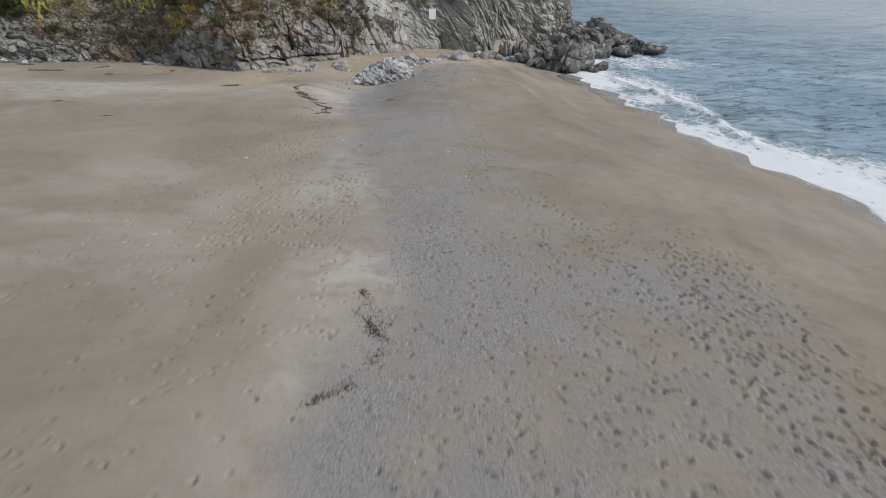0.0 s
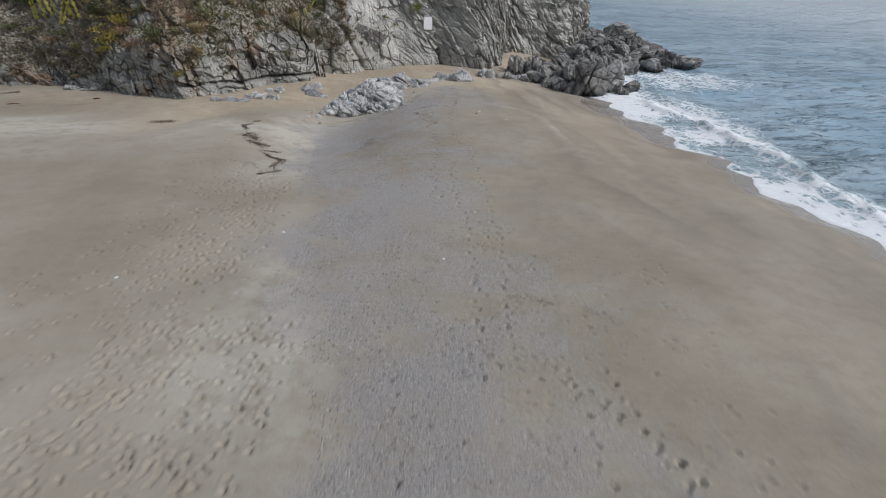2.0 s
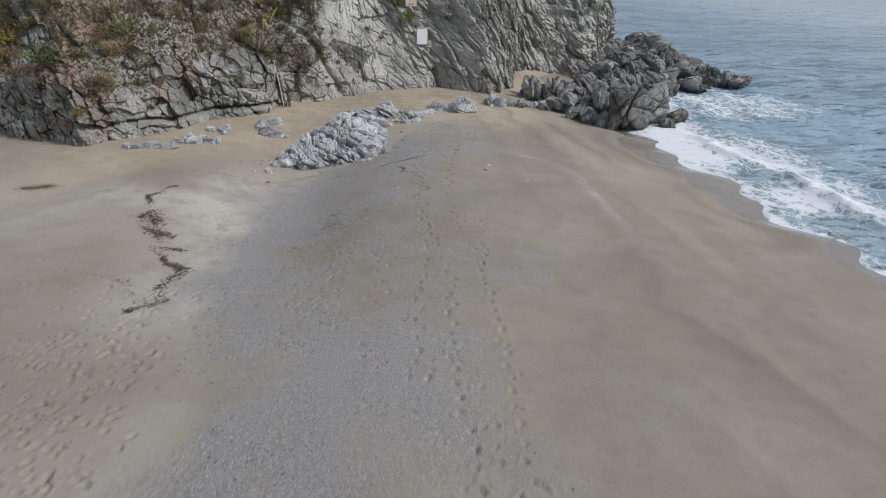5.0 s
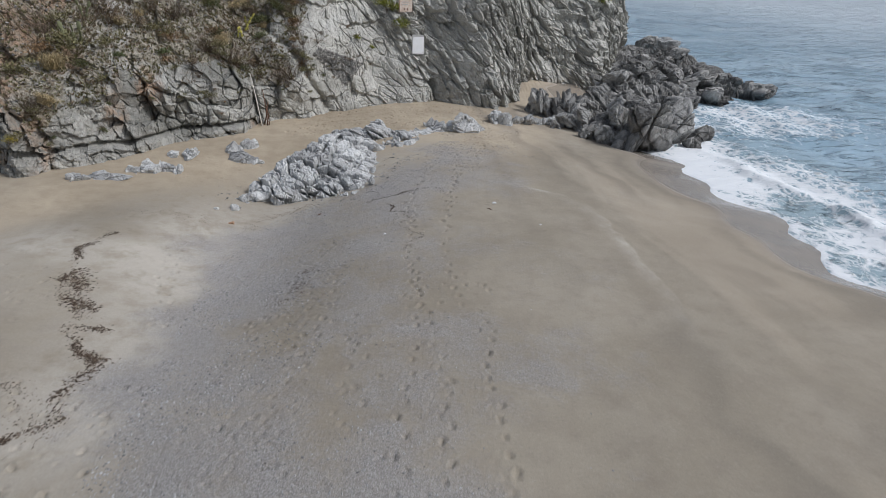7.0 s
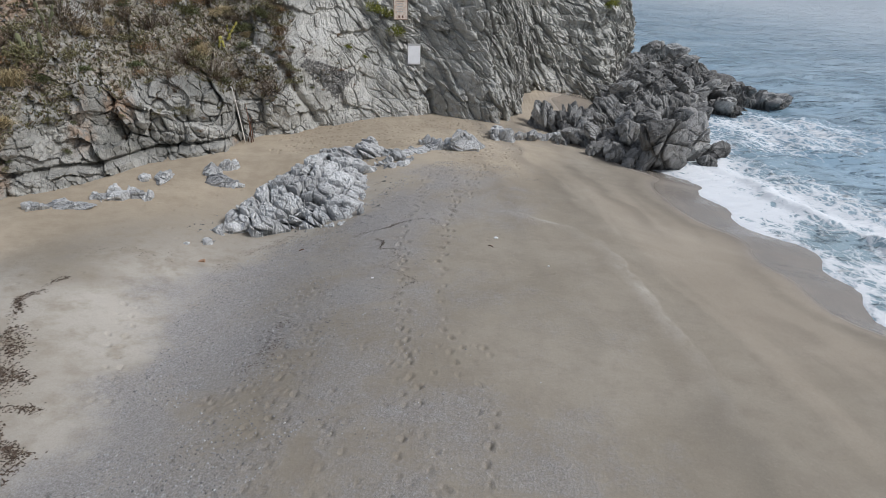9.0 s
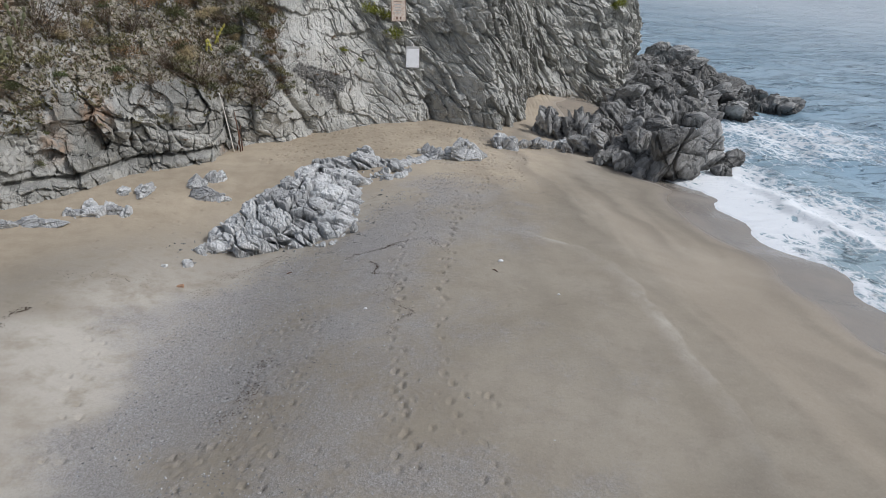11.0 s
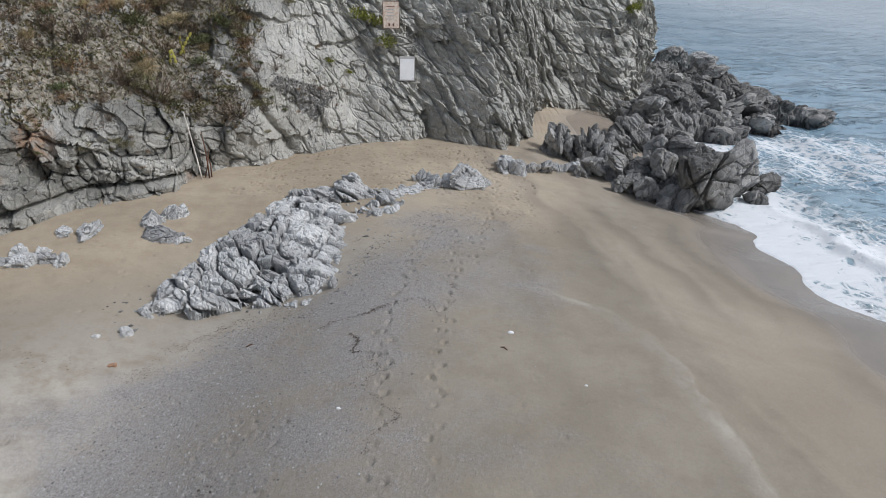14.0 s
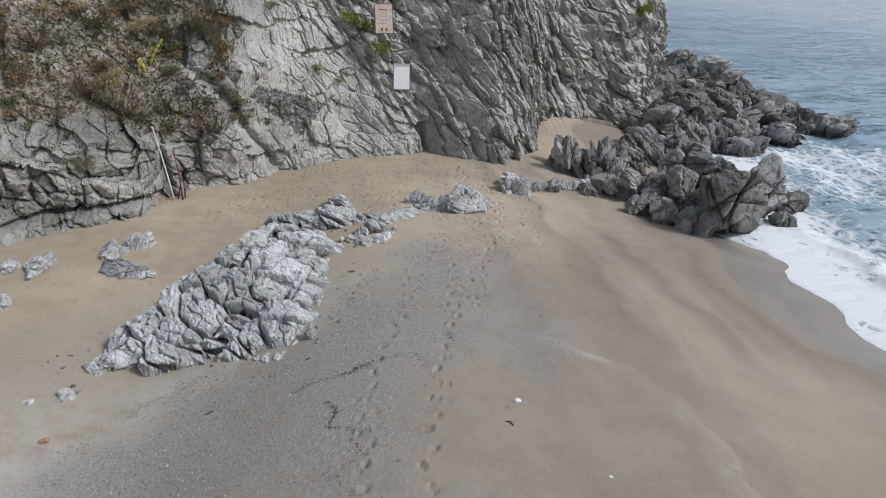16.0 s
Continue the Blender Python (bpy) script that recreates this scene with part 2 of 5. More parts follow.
class Shader:
    """A small hand for node materials."""

    def __init__(self, name):
        self.mat = bpy.data.materials.new(name)
        self.mat.use_nodes = True
        self.tree = self.mat.node_tree
        self.bsdf = self.tree.nodes["Principled BSDF"]
        self.out = self.tree.nodes["Material Output"]
        self.place = self.tree.nodes.new("ShaderNodeTexCoord").outputs["Object"]

    def put(self, socket, value):
        if hasattr(value, "is_output"):
            self.tree.links.new(value, socket)
        elif value is not None:
            socket.default_value = (*value, 1.0) if isinstance(value, tuple) and len(value) == 3 and socket.type == "RGBA" else value

    def noise(self, scale, detail=4.0, rough=0.55, at=None, warp=0.0):
        n = self.tree.nodes.new("ShaderNodeTexNoise")
        self.put(n.inputs["Vector"], at or self.place)
        n.inputs["Scale"].default_value, n.inputs["Detail"].default_value = scale, detail
        n.inputs["Roughness"].default_value, n.inputs["Distortion"].default_value = rough, warp
        return n.outputs["Fac"]

    def voronoi(self, scale, feature="DISTANCE_TO_EDGE", at=None, out="Distance"):
        n = self.tree.nodes.new("ShaderNodeTexVoronoi")
        n.feature = feature
        self.put(n.inputs["Vector"], at or self.place)
        n.inputs["Scale"].default_value = scale
        return n.outputs[out]

    def stretched(self, sx, sy, sz, turn=(0, 0, 0), at=None):
        n = self.tree.nodes.new("ShaderNodeMapping")
        self.put(n.inputs["Vector"], at or self.place)
        n.inputs["Scale"].default_value = (sx, sy, sz)
        n.inputs["Rotation"].default_value = [radians(a) for a in turn]
        return n.outputs[0]

    def mask(self, key):
        n = self.tree.nodes.new("ShaderNodeAttribute")
        n.attribute_name = key
        return n.outputs["Fac"]

    def ramp(self, value, lo, hi):
        n = self.tree.nodes.new("ShaderNodeMapRange")
        n.interpolation_type = "SMOOTHSTEP"
        self.put(n.inputs[0], value)
        n.inputs[1].default_value, n.inputs[2].default_value = lo, hi
        return n.outputs[0]

    def math(self, op, a, b=0.0):
        n = self.tree.nodes.new("ShaderNodeMath")
        n.operation = op
        self.put(n.inputs[0], a)
        self.put(n.inputs[1], b)
        return n.outputs[0]

    def mix(self, fac, a, b, blend="MIX"):
        n = self.tree.nodes.new("ShaderNodeMix")
        n.data_type, n.blend_type = "RGBA", blend
        self.put(n.inputs[0], fac)
        self.put(n.inputs[6], a)
        self.put(n.inputs[7], b)
        return n.outputs[2]

    def random(self):
        return self.tree.nodes.new("ShaderNodeObjectInfo").outputs["Random"]

    def island(self):
        return self.tree.nodes.new("ShaderNodeNewGeometry").outputs["Random Per Island"]

    def bump(self, height, strength=0.4, distance=0.05):
        n = self.tree.nodes.new("ShaderNodeBump")
        n.inputs["Strength"].default_value, n.inputs["Distance"].default_value = strength, distance
        self.put(n.inputs["Height"], height)
        if self.bsdf.inputs["Normal"].is_linked:
            self.put(n.inputs["Normal"], self.bsdf.inputs["Normal"].links[0].from_socket)
        self.tree.links.new(n.outputs[0], self.bsdf.inputs["Normal"])

    def done(self, colour, rough=0.9, spec=0.3):
        self.put(self.bsdf.inputs["Base Color"], colour)
        self.put(self.bsdf.inputs["Roughness"], rough)
        self.put(self.bsdf.inputs["Specular IOR Level"], spec)
        return self.mat


def sand_material():
    s = Shader("sand")
    grit, damp, pale = s.mask("grit"), s.mask("damp"), s.mask("pale")
    big, mid, fine = s.noise(0.22, 5), s.noise(1.3, 6, 0.62), s.noise(45, 3, 0.6)
    tan = s.mix(s.ramp(big, 0.3, 0.7), (0.318, 0.277, 0.208), (0.364, 0.320, 0.248))
    tan = s.mix(s.ramp(mid, 0.4, 0.75), tan, (0.285, 0.246, 0.19))
    tan = s.mix(s.math("MULTIPLY", pale, s.ramp(mid, 0.25, 0.6)), tan, (0.52, 0.48, 0.412))
    stones = s.mix(s.ramp(s.noise(26, 3, 0.75), 0.38, 0.63), (0.195, 0.182, 0.17), (0.50, 0.483, 0.47))
    stones = s.mix(s.ramp(s.noise(40, 2, 0.8), 0.62, 0.70), stones, (0.62, 0.61, 0.60))
    tan = s.mix(s.mask("warm"), tan, s.mix(s.ramp(mid, 0.35, 0.7), (0.50, 0.415, 0.295), (0.41, 0.335, 0.235)))
    tan = s.mix(s.math("MULTIPLY", s.mask("band"), 0.5), tan, (0.50, 0.425, 0.325))
    drift = s.ramp(s.noise(0.11, 4, 0.6, warp=0.8), 0.35, 0.68)
    tan = s.mix(drift, s.mix(0.32, tan, (0.20, 0.17, 0.13)), s.mix(0.12, tan, (0.5, 0.46, 0.4)))
    broken = s.math("ADD", s.math("MULTIPLY", s.math("SUBTRACT", s.noise(0.55, 7, 0.68, warp=0.6), 0.5), 1.5), s.math("MULTIPLY", s.math("SUBTRACT", s.noise(9, 3, 0.7), 0.5), 0.9))
    ragged = s.math("MULTIPLY", s.math("MULTIPLY", s.ramp(s.math("ADD", grit, s.math("ADD", broken, s.math("MULTIPLY", s.math("SUBTRACT", s.noise(0.17, 4, 0.6, warp=0.7), 0.5), 1.6))), 0.15, 1.15), 0.85), s.ramp(grit, 0.0, 0.15))
    colour = s.mix(ragged, tan, stones)
    colour = s.mix(s.ramp(fine, 0.35, 0.8), colour, s.mix(0.3, colour, (0.19, 0.165, 0.135)))
    colour = s.mix(s.math("MULTIPLY", s.mask("wash"), 0.42), colour, (0.17, 0.15, 0.12))
    colour = s.mix(s.math("MULTIPLY", s.math("MULTIPLY", s.mask("lip"), 0.3), s.ramp(mid, 0.3, 0.6)), colour, (0.60, 0.55, 0.48))
    speck = s.noise(13, 7, 0.82)
    colour = s.mix(s.math("MULTIPLY", s.ramp(speck, 0.52, 0.68), s.math("ADD", 0.22, s.math("MULTIPLY", ragged, 0.4))), colour, (0.12, 0.108, 0.092))
    colour = s.mix(s.math("MULTIPLY", s.ramp(speck, 0.46, 0.34), s.math("ADD", 0.15, s.math("MULTIPLY", ragged, 0.3))), colour, (0.58, 0.55, 0.50))
    # wet sand, its mauve tint holding some of the sky's sheen as colour
    wet = s.mix(0.3, colour, (0.25, 0.23, 0.235))
    colour = s.mix(damp, colour, wet)
    s.bump(s.noise(4.5, 6, 0.65), 0.45, 0.045)
    s.bump(s.math("MULTIPLY", s.noise(24, 4, 0.75), s.math("ADD", ragged, 0.25)), 0.9, 0.036)
    rough = s.math("SUBTRACT", 0.93, s.math("MULTIPLY", s.ramp(damp, 0.5, 0.9), 0.8))
    return s.done(colour, rough, 0.35)


def rock_material(name, dark, light, stain=(0.30, 0.285, 0.24), scrub=False, wet=False, relief=1.0, veins=1.0):
    s = Shader(name)
    big, mid, fine = s.noise(0.35, 6, 0.6), s.noise(2.3, 6, 0.65), s.noise(16, 5, 0.7)
    tone = s.mask("tone")
    colour = s.mix(s.ramp(s.math("ADD", s.math("MULTIPLY", tone, 0.45), s.math("MULTIPLY", big, 0.9)), 0.3, 1.0), dark, light)
    colour = s.mix(s.ramp(mid, 0.5, 0.8), colour, stain)
    colour = s.mix(s.math("MULTIPLY", s.ramp(fine, 0.5, 0.66), 0.28), colour, tuple(0.45 * c for c in dark))
    colour = s.mix(s.math("MULTIPLY", s.ramp(s.noise(7, 4, 0.7), 0.6, 0.72), 0.32), colour, tuple(min(1.0, 1.35 * c) for c in light))
    if scrub:
        soil = s.mix(s.ramp(s.noise(3.1, 5), 0.35, 0.65), (0.225, 0.20, 0.155), (0.45, 0.41, 0.34))
        soil = s.mix(s.ramp(s.noise(11, 4), 0.5, 0.7), soil, (0.12, 0.125, 0.06))
        colour = s.mix(s.ramp(s.math("ADD", s.mask("scrub"), s.math("MULTIPLY", s.math("SUBTRACT", s.noise(1.6, 6, 0.65), 0.5), 1.6)), 0.4, 0.8), colour, soil)
        colour = s.mix(s.math("MULTIPLY", s.mask("ochre"), s.ramp(mid, 0.35, 0.6)), colour, (0.36, 0.25, 0.17))
    if wet:
        colour = s.mix(s.mask("wet"), colour, s.mix(0.7, colour, (0.035, 0.033, 0.03)))
    bent = s.mix(0.10, s.stretched(1.2, 1.2, 0.75, (0, 26, 20)), s.tree.nodes.new("ShaderNodeTexNoise").outputs["Color"])
    line = s.math("MULTIPLY", s.math("SUBTRACT", 1.0, s.ramp(s.voronoi(2.1, at=bent), 0.01, 0.075)), s.ramp(s.noise(1.4, 4), 0.42, 0.62))
    hair = s.math("MULTIPLY", s.math("SUBTRACT", 1.0, s.ramp(s.voronoi(5.5, at=bent), 0.01, 0.12)), s.ramp(s.noise(2.2, 4), 0.45, 0.65))
    colour = s.mix(s.math("MAXIMUM", s.math("MULTIPLY", line, 0.85 * veins), s.math("MULTIPLY", hair, 0.6 * veins)), colour, (0.045, 0.042, 0.036))
    s.bump(s.math("SUBTRACT", 1.0, s.math("MAXIMUM", line, hair)), 0.8, 0.04)
    s.bump(s.noise(9, 8, 0.7), 0.7, 0.06 * relief)
    s.bump(s.noise(2.0, 6, 0.7, at=s.stretched(3.2, 3.2, 0.7, (0, 28, 0))), 0.6, 0.10 * relief)
    s.bump(s.ramp(s.voronoi(3.4, at=s.stretched(1.3, 1.3, 0.8, (0, 24, 0))), 0.0, 0.06), 0.5, 0.05)
    rough = 0.85
    if wet:
        rough = s.math("SUBTRACT", 0.85, s.math("MULTIPLY", s.mask("wet"), 0.35))
    return s.done(colour, rough, 0.3)


def water_material():
    s = Shader("sea_water")
    foam = s.mask("foam")
    flow = s.stretched(1.0, 0.6, 1.0, (0, 0, -14))
    warp = s.tree.nodes.new("ShaderNodeTexNoise")
    s.put(warp.inputs["Vector"], s.place)
    warp.inputs["Scale"].default_value, warp.inputs["Detail"].default_value = 0.9, 4.0
    bent = s.mix(0.45, flow, warp.outputs["Color"])
    holes = s.math("MINIMUM", s.voronoi(1.9, at=bent), s.math("ADD", s.voronoi(5.0, at=bent), 0.04))
    ragged = s.math("SUBTRACT", s.noise(1.6, 8, 0.75, at=flow, warp=0.8), 0.5)
    level = s.math("SUBTRACT", s.math("ADD", foam, s.math("MULTIPLY", ragged, 1.1)), s.math("MULTIPLY", holes, 1.5))
    net = s.ramp(level, 0.12, 0.42)
    deep = s.mix(s.ramp(s.noise(0.06, 4), 0.3, 0.7), (0.26, 0.395, 0.49), (0.43, 0.565, 0.66))
    deep = s.mix(s.mask("shoal"), deep, (0.35, 0.455, 0.50))
    # sky sheen at grazing angles, put into the colour far from shore
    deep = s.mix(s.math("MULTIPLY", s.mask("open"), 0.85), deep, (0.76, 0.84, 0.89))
    colour = s.mix(net, deep, (0.82, 0.84, 0.85))
    s.bump(s.noise(1.1, 7, 0.6, at=s.stretched(0.6, 1.5, 1.0, (0, 0, -12))), 0.8, 0.24)
    s.bump(s.math("MULTIPLY", s.ramp(s.noise(1.2, 4, 0.55, at=s.stretched(0.6, 1.5, 1.0, (0, 0, -8)), warp=0.3), 0.55, 0.7), s.ramp(foam, 0.55, 0.25)), 0.9, 0.40)
    s.bump(s.math("MULTIPLY", s.ramp(s.noise(0.34, 5, 0.6, at=s.stretched(0.5, 1.5, 1.0, (0, 0, -5)), warp=0.3), 0.5, 0.68), s.ramp(foam, 0.3, 0.1)), 0.9, 0.8)
    s.bump(net, 0.5, 0.08)
    rough = s.math("ADD", 0.16, s.math("MULTIPLY", net, 0.7))
    return s.done(colour, rough, 0.5)


def leaf_material(name, one, two, rough=0.75):
    s = Shader(name)
    colour = s.mix(s.island(), one, two)
    colour = s.mix(s.math("MULTIPLY", s.random(), 0.55), colour, s.mix(0.5, colour, (0.16, 0.12, 0.07)))
    colour = s.mix(s.ramp(s.noise(9, 3), 0.45, 0.75), colour, s.mix(0.25, colour, (0.03, 0.03, 0.018)))
    return s.done(colour, rough, 0.25)


def plain_material(name, one, two, scale=6.0, rough=0.8, spec=0.3, relief=0.3):
    s = Shader(name)
    colour = s.mix(s.ramp(s.noise(scale, 5, 0.65), 0.35, 0.7), one, two)
    colour = s.mix(s.math("MULTIPLY", s.random(), 0.3), colour, two)
    s.bump(s.noise(scale * 5, 4, 0.7), relief, 0.01)
    return s.done(colour, rough, spec)


def pebble_material(name, dark, light):
    s = Shader(name)
    colour = s.mix(s.island(), dark, light)
    colour = s.mix(s.ramp(s.noise(60, 3), 0.4, 0.7), colour, s.mix(0.4, colour, dark))
    return s.done(colour, 0.8, 0.3)


def board_material():
    """Sun-bleached board with peeling print and rust runs."""
    s = Shader("weathered_board")
    colour = s.mix(s.ramp(s.noise(6, 6, 0.7), 0.4, 0.62), (0.72, 0.64, 0.55), (0.58, 0.42, 0.31))
    colour = s.mix(s.ramp(s.noise(13, 4, 0.7, at=s.stretched(1, 1, 0.4)), 0.52, 0.66), colour, (0.66, 0.60, 0.53))
    colour = s.mix(s.ramp(s.noise(5, 5, 0.7, at=s.stretched(4, 1, 0.5)), 0.62, 0.75), colour, (0.2, 0.12, 0.08))
    s.bump(s.noise(30, 4), 0.3, 0.005)
    return s.done(colour, 0.75, 0.3)


SAND = sand_material()
CLIFF = rock_material("cliff_rock", (0.21, 0.207, 0.185), (0.62, 0.605, 0.555), stain=(0.46, 0.445, 0.385), scrub=True, veins=0.45)
SHORE_ROCK = rock_material("shore_rock", (0.14, 0.136, 0.128), (0.47, 0.46, 0.435), stain=(0.32, 0.305, 0.265), wet=True, relief=0.7, veins=0.5)
PALE_ROCK = rock_material("pale_rock", (0.29, 0.29, 0.287), (0.70, 0.70, 0.685), stain=(0.49, 0.49, 0.47), relief=0.4, veins=0.22)
WATER = water_material()

SIGN_WHITE = plain_material("sign_white", (0.86, 0.86, 0.86), (0.80, 0.80, 0.79), 3.0, 0.45)
SIGN_BACK = plain_material("sign_backing", (0.52, 0.51, 0.49), (0.38, 0.375, 0.36), 7.0, 0.8)
BOARD = board_material()
BOARD_EDGE = plain_material("board_edge", (0.30, 0.20, 0.14), (0.16, 0.10, 0.07), 9.0)
BLEACHED = plain_material("bleached_cane", (0.78, 0.75, 0.69), (0.62, 0.57, 0.50), 12.0, 0.6)
DRIFTWOOD = plain_material("driftwood", (0.20, 0.10, 0.06), (0.09, 0.055, 0.04), 14.0)
GREY_WOOD = plain_material("grey_wood", (0.30, 0.26, 0.22), (0.16, 0.135, 0.11), 10.0)
STEM = plain_material("dry_stem", (0.16, 0.12, 0.085), (0.085, 0.062, 0.045), 15.0)
LEAF = {"dark": leaf_material("dark_leaf", (0.035, 0.055, 0.022), (0.075, 0.10, 0.04)), "green": leaf_material("green_leaf", (0.080, 0.108, 0.046), (0.160, 0.178, 0.080)), "olive": leaf_material("olive_leaf", (0.145, 0.142, 0.068), (0.250, 0.232, 0.115)), "brown": leaf_material("dry_leaf", (0.170, 0.128, 0.085), (0.310, 0.240, 0.162)),
        "grey": leaf_material("grey_leaf", (0.273, 0.233, 0.191), (0.428, 0.373, 0.300)), "rust": leaf_material("rust_leaf", (0.240, 0.145, 0.078), (0.380, 0.245, 0.130)), "moss": leaf_material("bright_leaf", (0.182, 0.227, 0.033), (0.346, 0.355, 0.064)),
        "straw": leaf_material("straw_blade", (0.380, 0.305, 0.165), (0.580, 0.475, 0.275)), "gold": leaf_material("yellow_leaf", (0.309, 0.273, 0.046), (0.510, 0.419, 0.073))}
CACTUS = leaf_material("cactus_pad", (0.27, 0.29, 0.06), (0.48, 0.44, 0.10), 0.6)
CACTUS_DULL = leaf_material("dull_cactus_pad", (0.17, 0.19, 0.10), (0.26, 0.27, 0.15), 0.6)
WEED = pebble_material("sea_wrack", (0.04, 0.028, 0.02), (0.16, 0.118, 0.085))
PEBBLE = pebble_material("pebble", (0.13, 0.125, 0.12), (0.56, 0.55, 0.54))
SCREE = pebble_material("scree_stone", (0.11, 0.105, 0.10), (0.36, 0.35, 0.33))
# ---------------------------------------------------------------- plan of the beach
SHORE_Y = [-80, 0, 29, 34, 40, 45, 50, 56, 61, 66, 70, 74, 80, 90, 140]
SHORE_X = [30, 25, 23, 22.2, 21, 20, 19.4, 18.8, 18.0, 17.4, 16.9, 16.2, 14.5, 13.5, 13]
FOOT = [(-130, 45), (-90, 58), (-60, 65), (-44, 68), (-38, 69.6), (-33, 70.5), (-27, 68), (-22, 65.2), (-18.6, 63.8), (-16.6, 66.2), (-15.2, 68.3), (-14.1, 71.0), (-12.5, 72.7),
        (-11.0, 73.9), (-10.3, 76.1), (-9.0, 77.0), (-6.5, 78.6), (-4.9, 80.0), (-3.7, 81.2), (-2.5, 82.4), (-0.4, 82.3), (1.6, 83.4), (4.0, 82.6), (6.4, 81.9), (7.6, 83.6), (8.8, 87.4), (10.8, 92.0),
        (13.0, 94.2), (15.0, 94.8), (17.4, 95.6), (19.8, 98.6), (21.8, 103.5), (23.0, 109), (23.0, 118), (18.0, 130), (8, 150)]


def shore_x(y):
    return np.interp(y, SHORE_Y, SHORE_X)


def lobes(y):
    """How far the wash runs up or falls short along the beach."""
    return 0.55 * np.sin(y * 0.62 + 0.6) + 0.35 * np.sin(y * 1.37 + 2.0) + 0.9 * fbm(y * 0.35, y * 0 + 2.0, 73, 4)


FOOT_X = np.arange(-140, 25, 0.25)
FOOT_SOFT = np.convolve(np.pad(np.interp(FOOT_X, [p[0] for p in FOOT[:33]], [p[1] for p in FOOT[:33]]), 12, "edge"), np.hanning(25) / np.hanning(25).sum(), "valid")


def foot_y(x):
    return np.interp(x, FOOT_X, FOOT_SOFT)


def sand_z(x, y):
    """The height of the beach, from the sea bed over the berm to the foot of the cliff."""
    x, y = np.asarray(x, float), np.asarray(y, float)
    u = shore_x(y) - x
    u = u + lobes(y) * np.exp(-(u / 3.5) ** 2)
    w = np.clip(u / 15, 0, 1)
    z = SEA + 1.45 * (1 - (1 - w) ** 2) + np.where(u < 0, 0.13 * np.maximum(u, -40), 0)
    z = z - 1.2 * np.exp(-((x + 5.8) / 3.9) ** 2) * smooth(42, 58, y) * smooth(73, 65, y)
    z = z - 0.35 * smooth(0, -6, x) * smooth(16, 9, (foot_y(x) - y))
    z = z + 0.22 * smooth(7.5, 0.5, (foot_y(x) - y) * 0.8) * smooth(12, 8, x)
    z = z + 1.45 * smooth(82, 90, y) * smooth(5.5, 8.5, x) * smooth(18, 14.5, x)
    z = z + 0.10 * fbm(x * 0.16, y * 0.16, 5, 3) * smooth(0, 6, u)
    return z


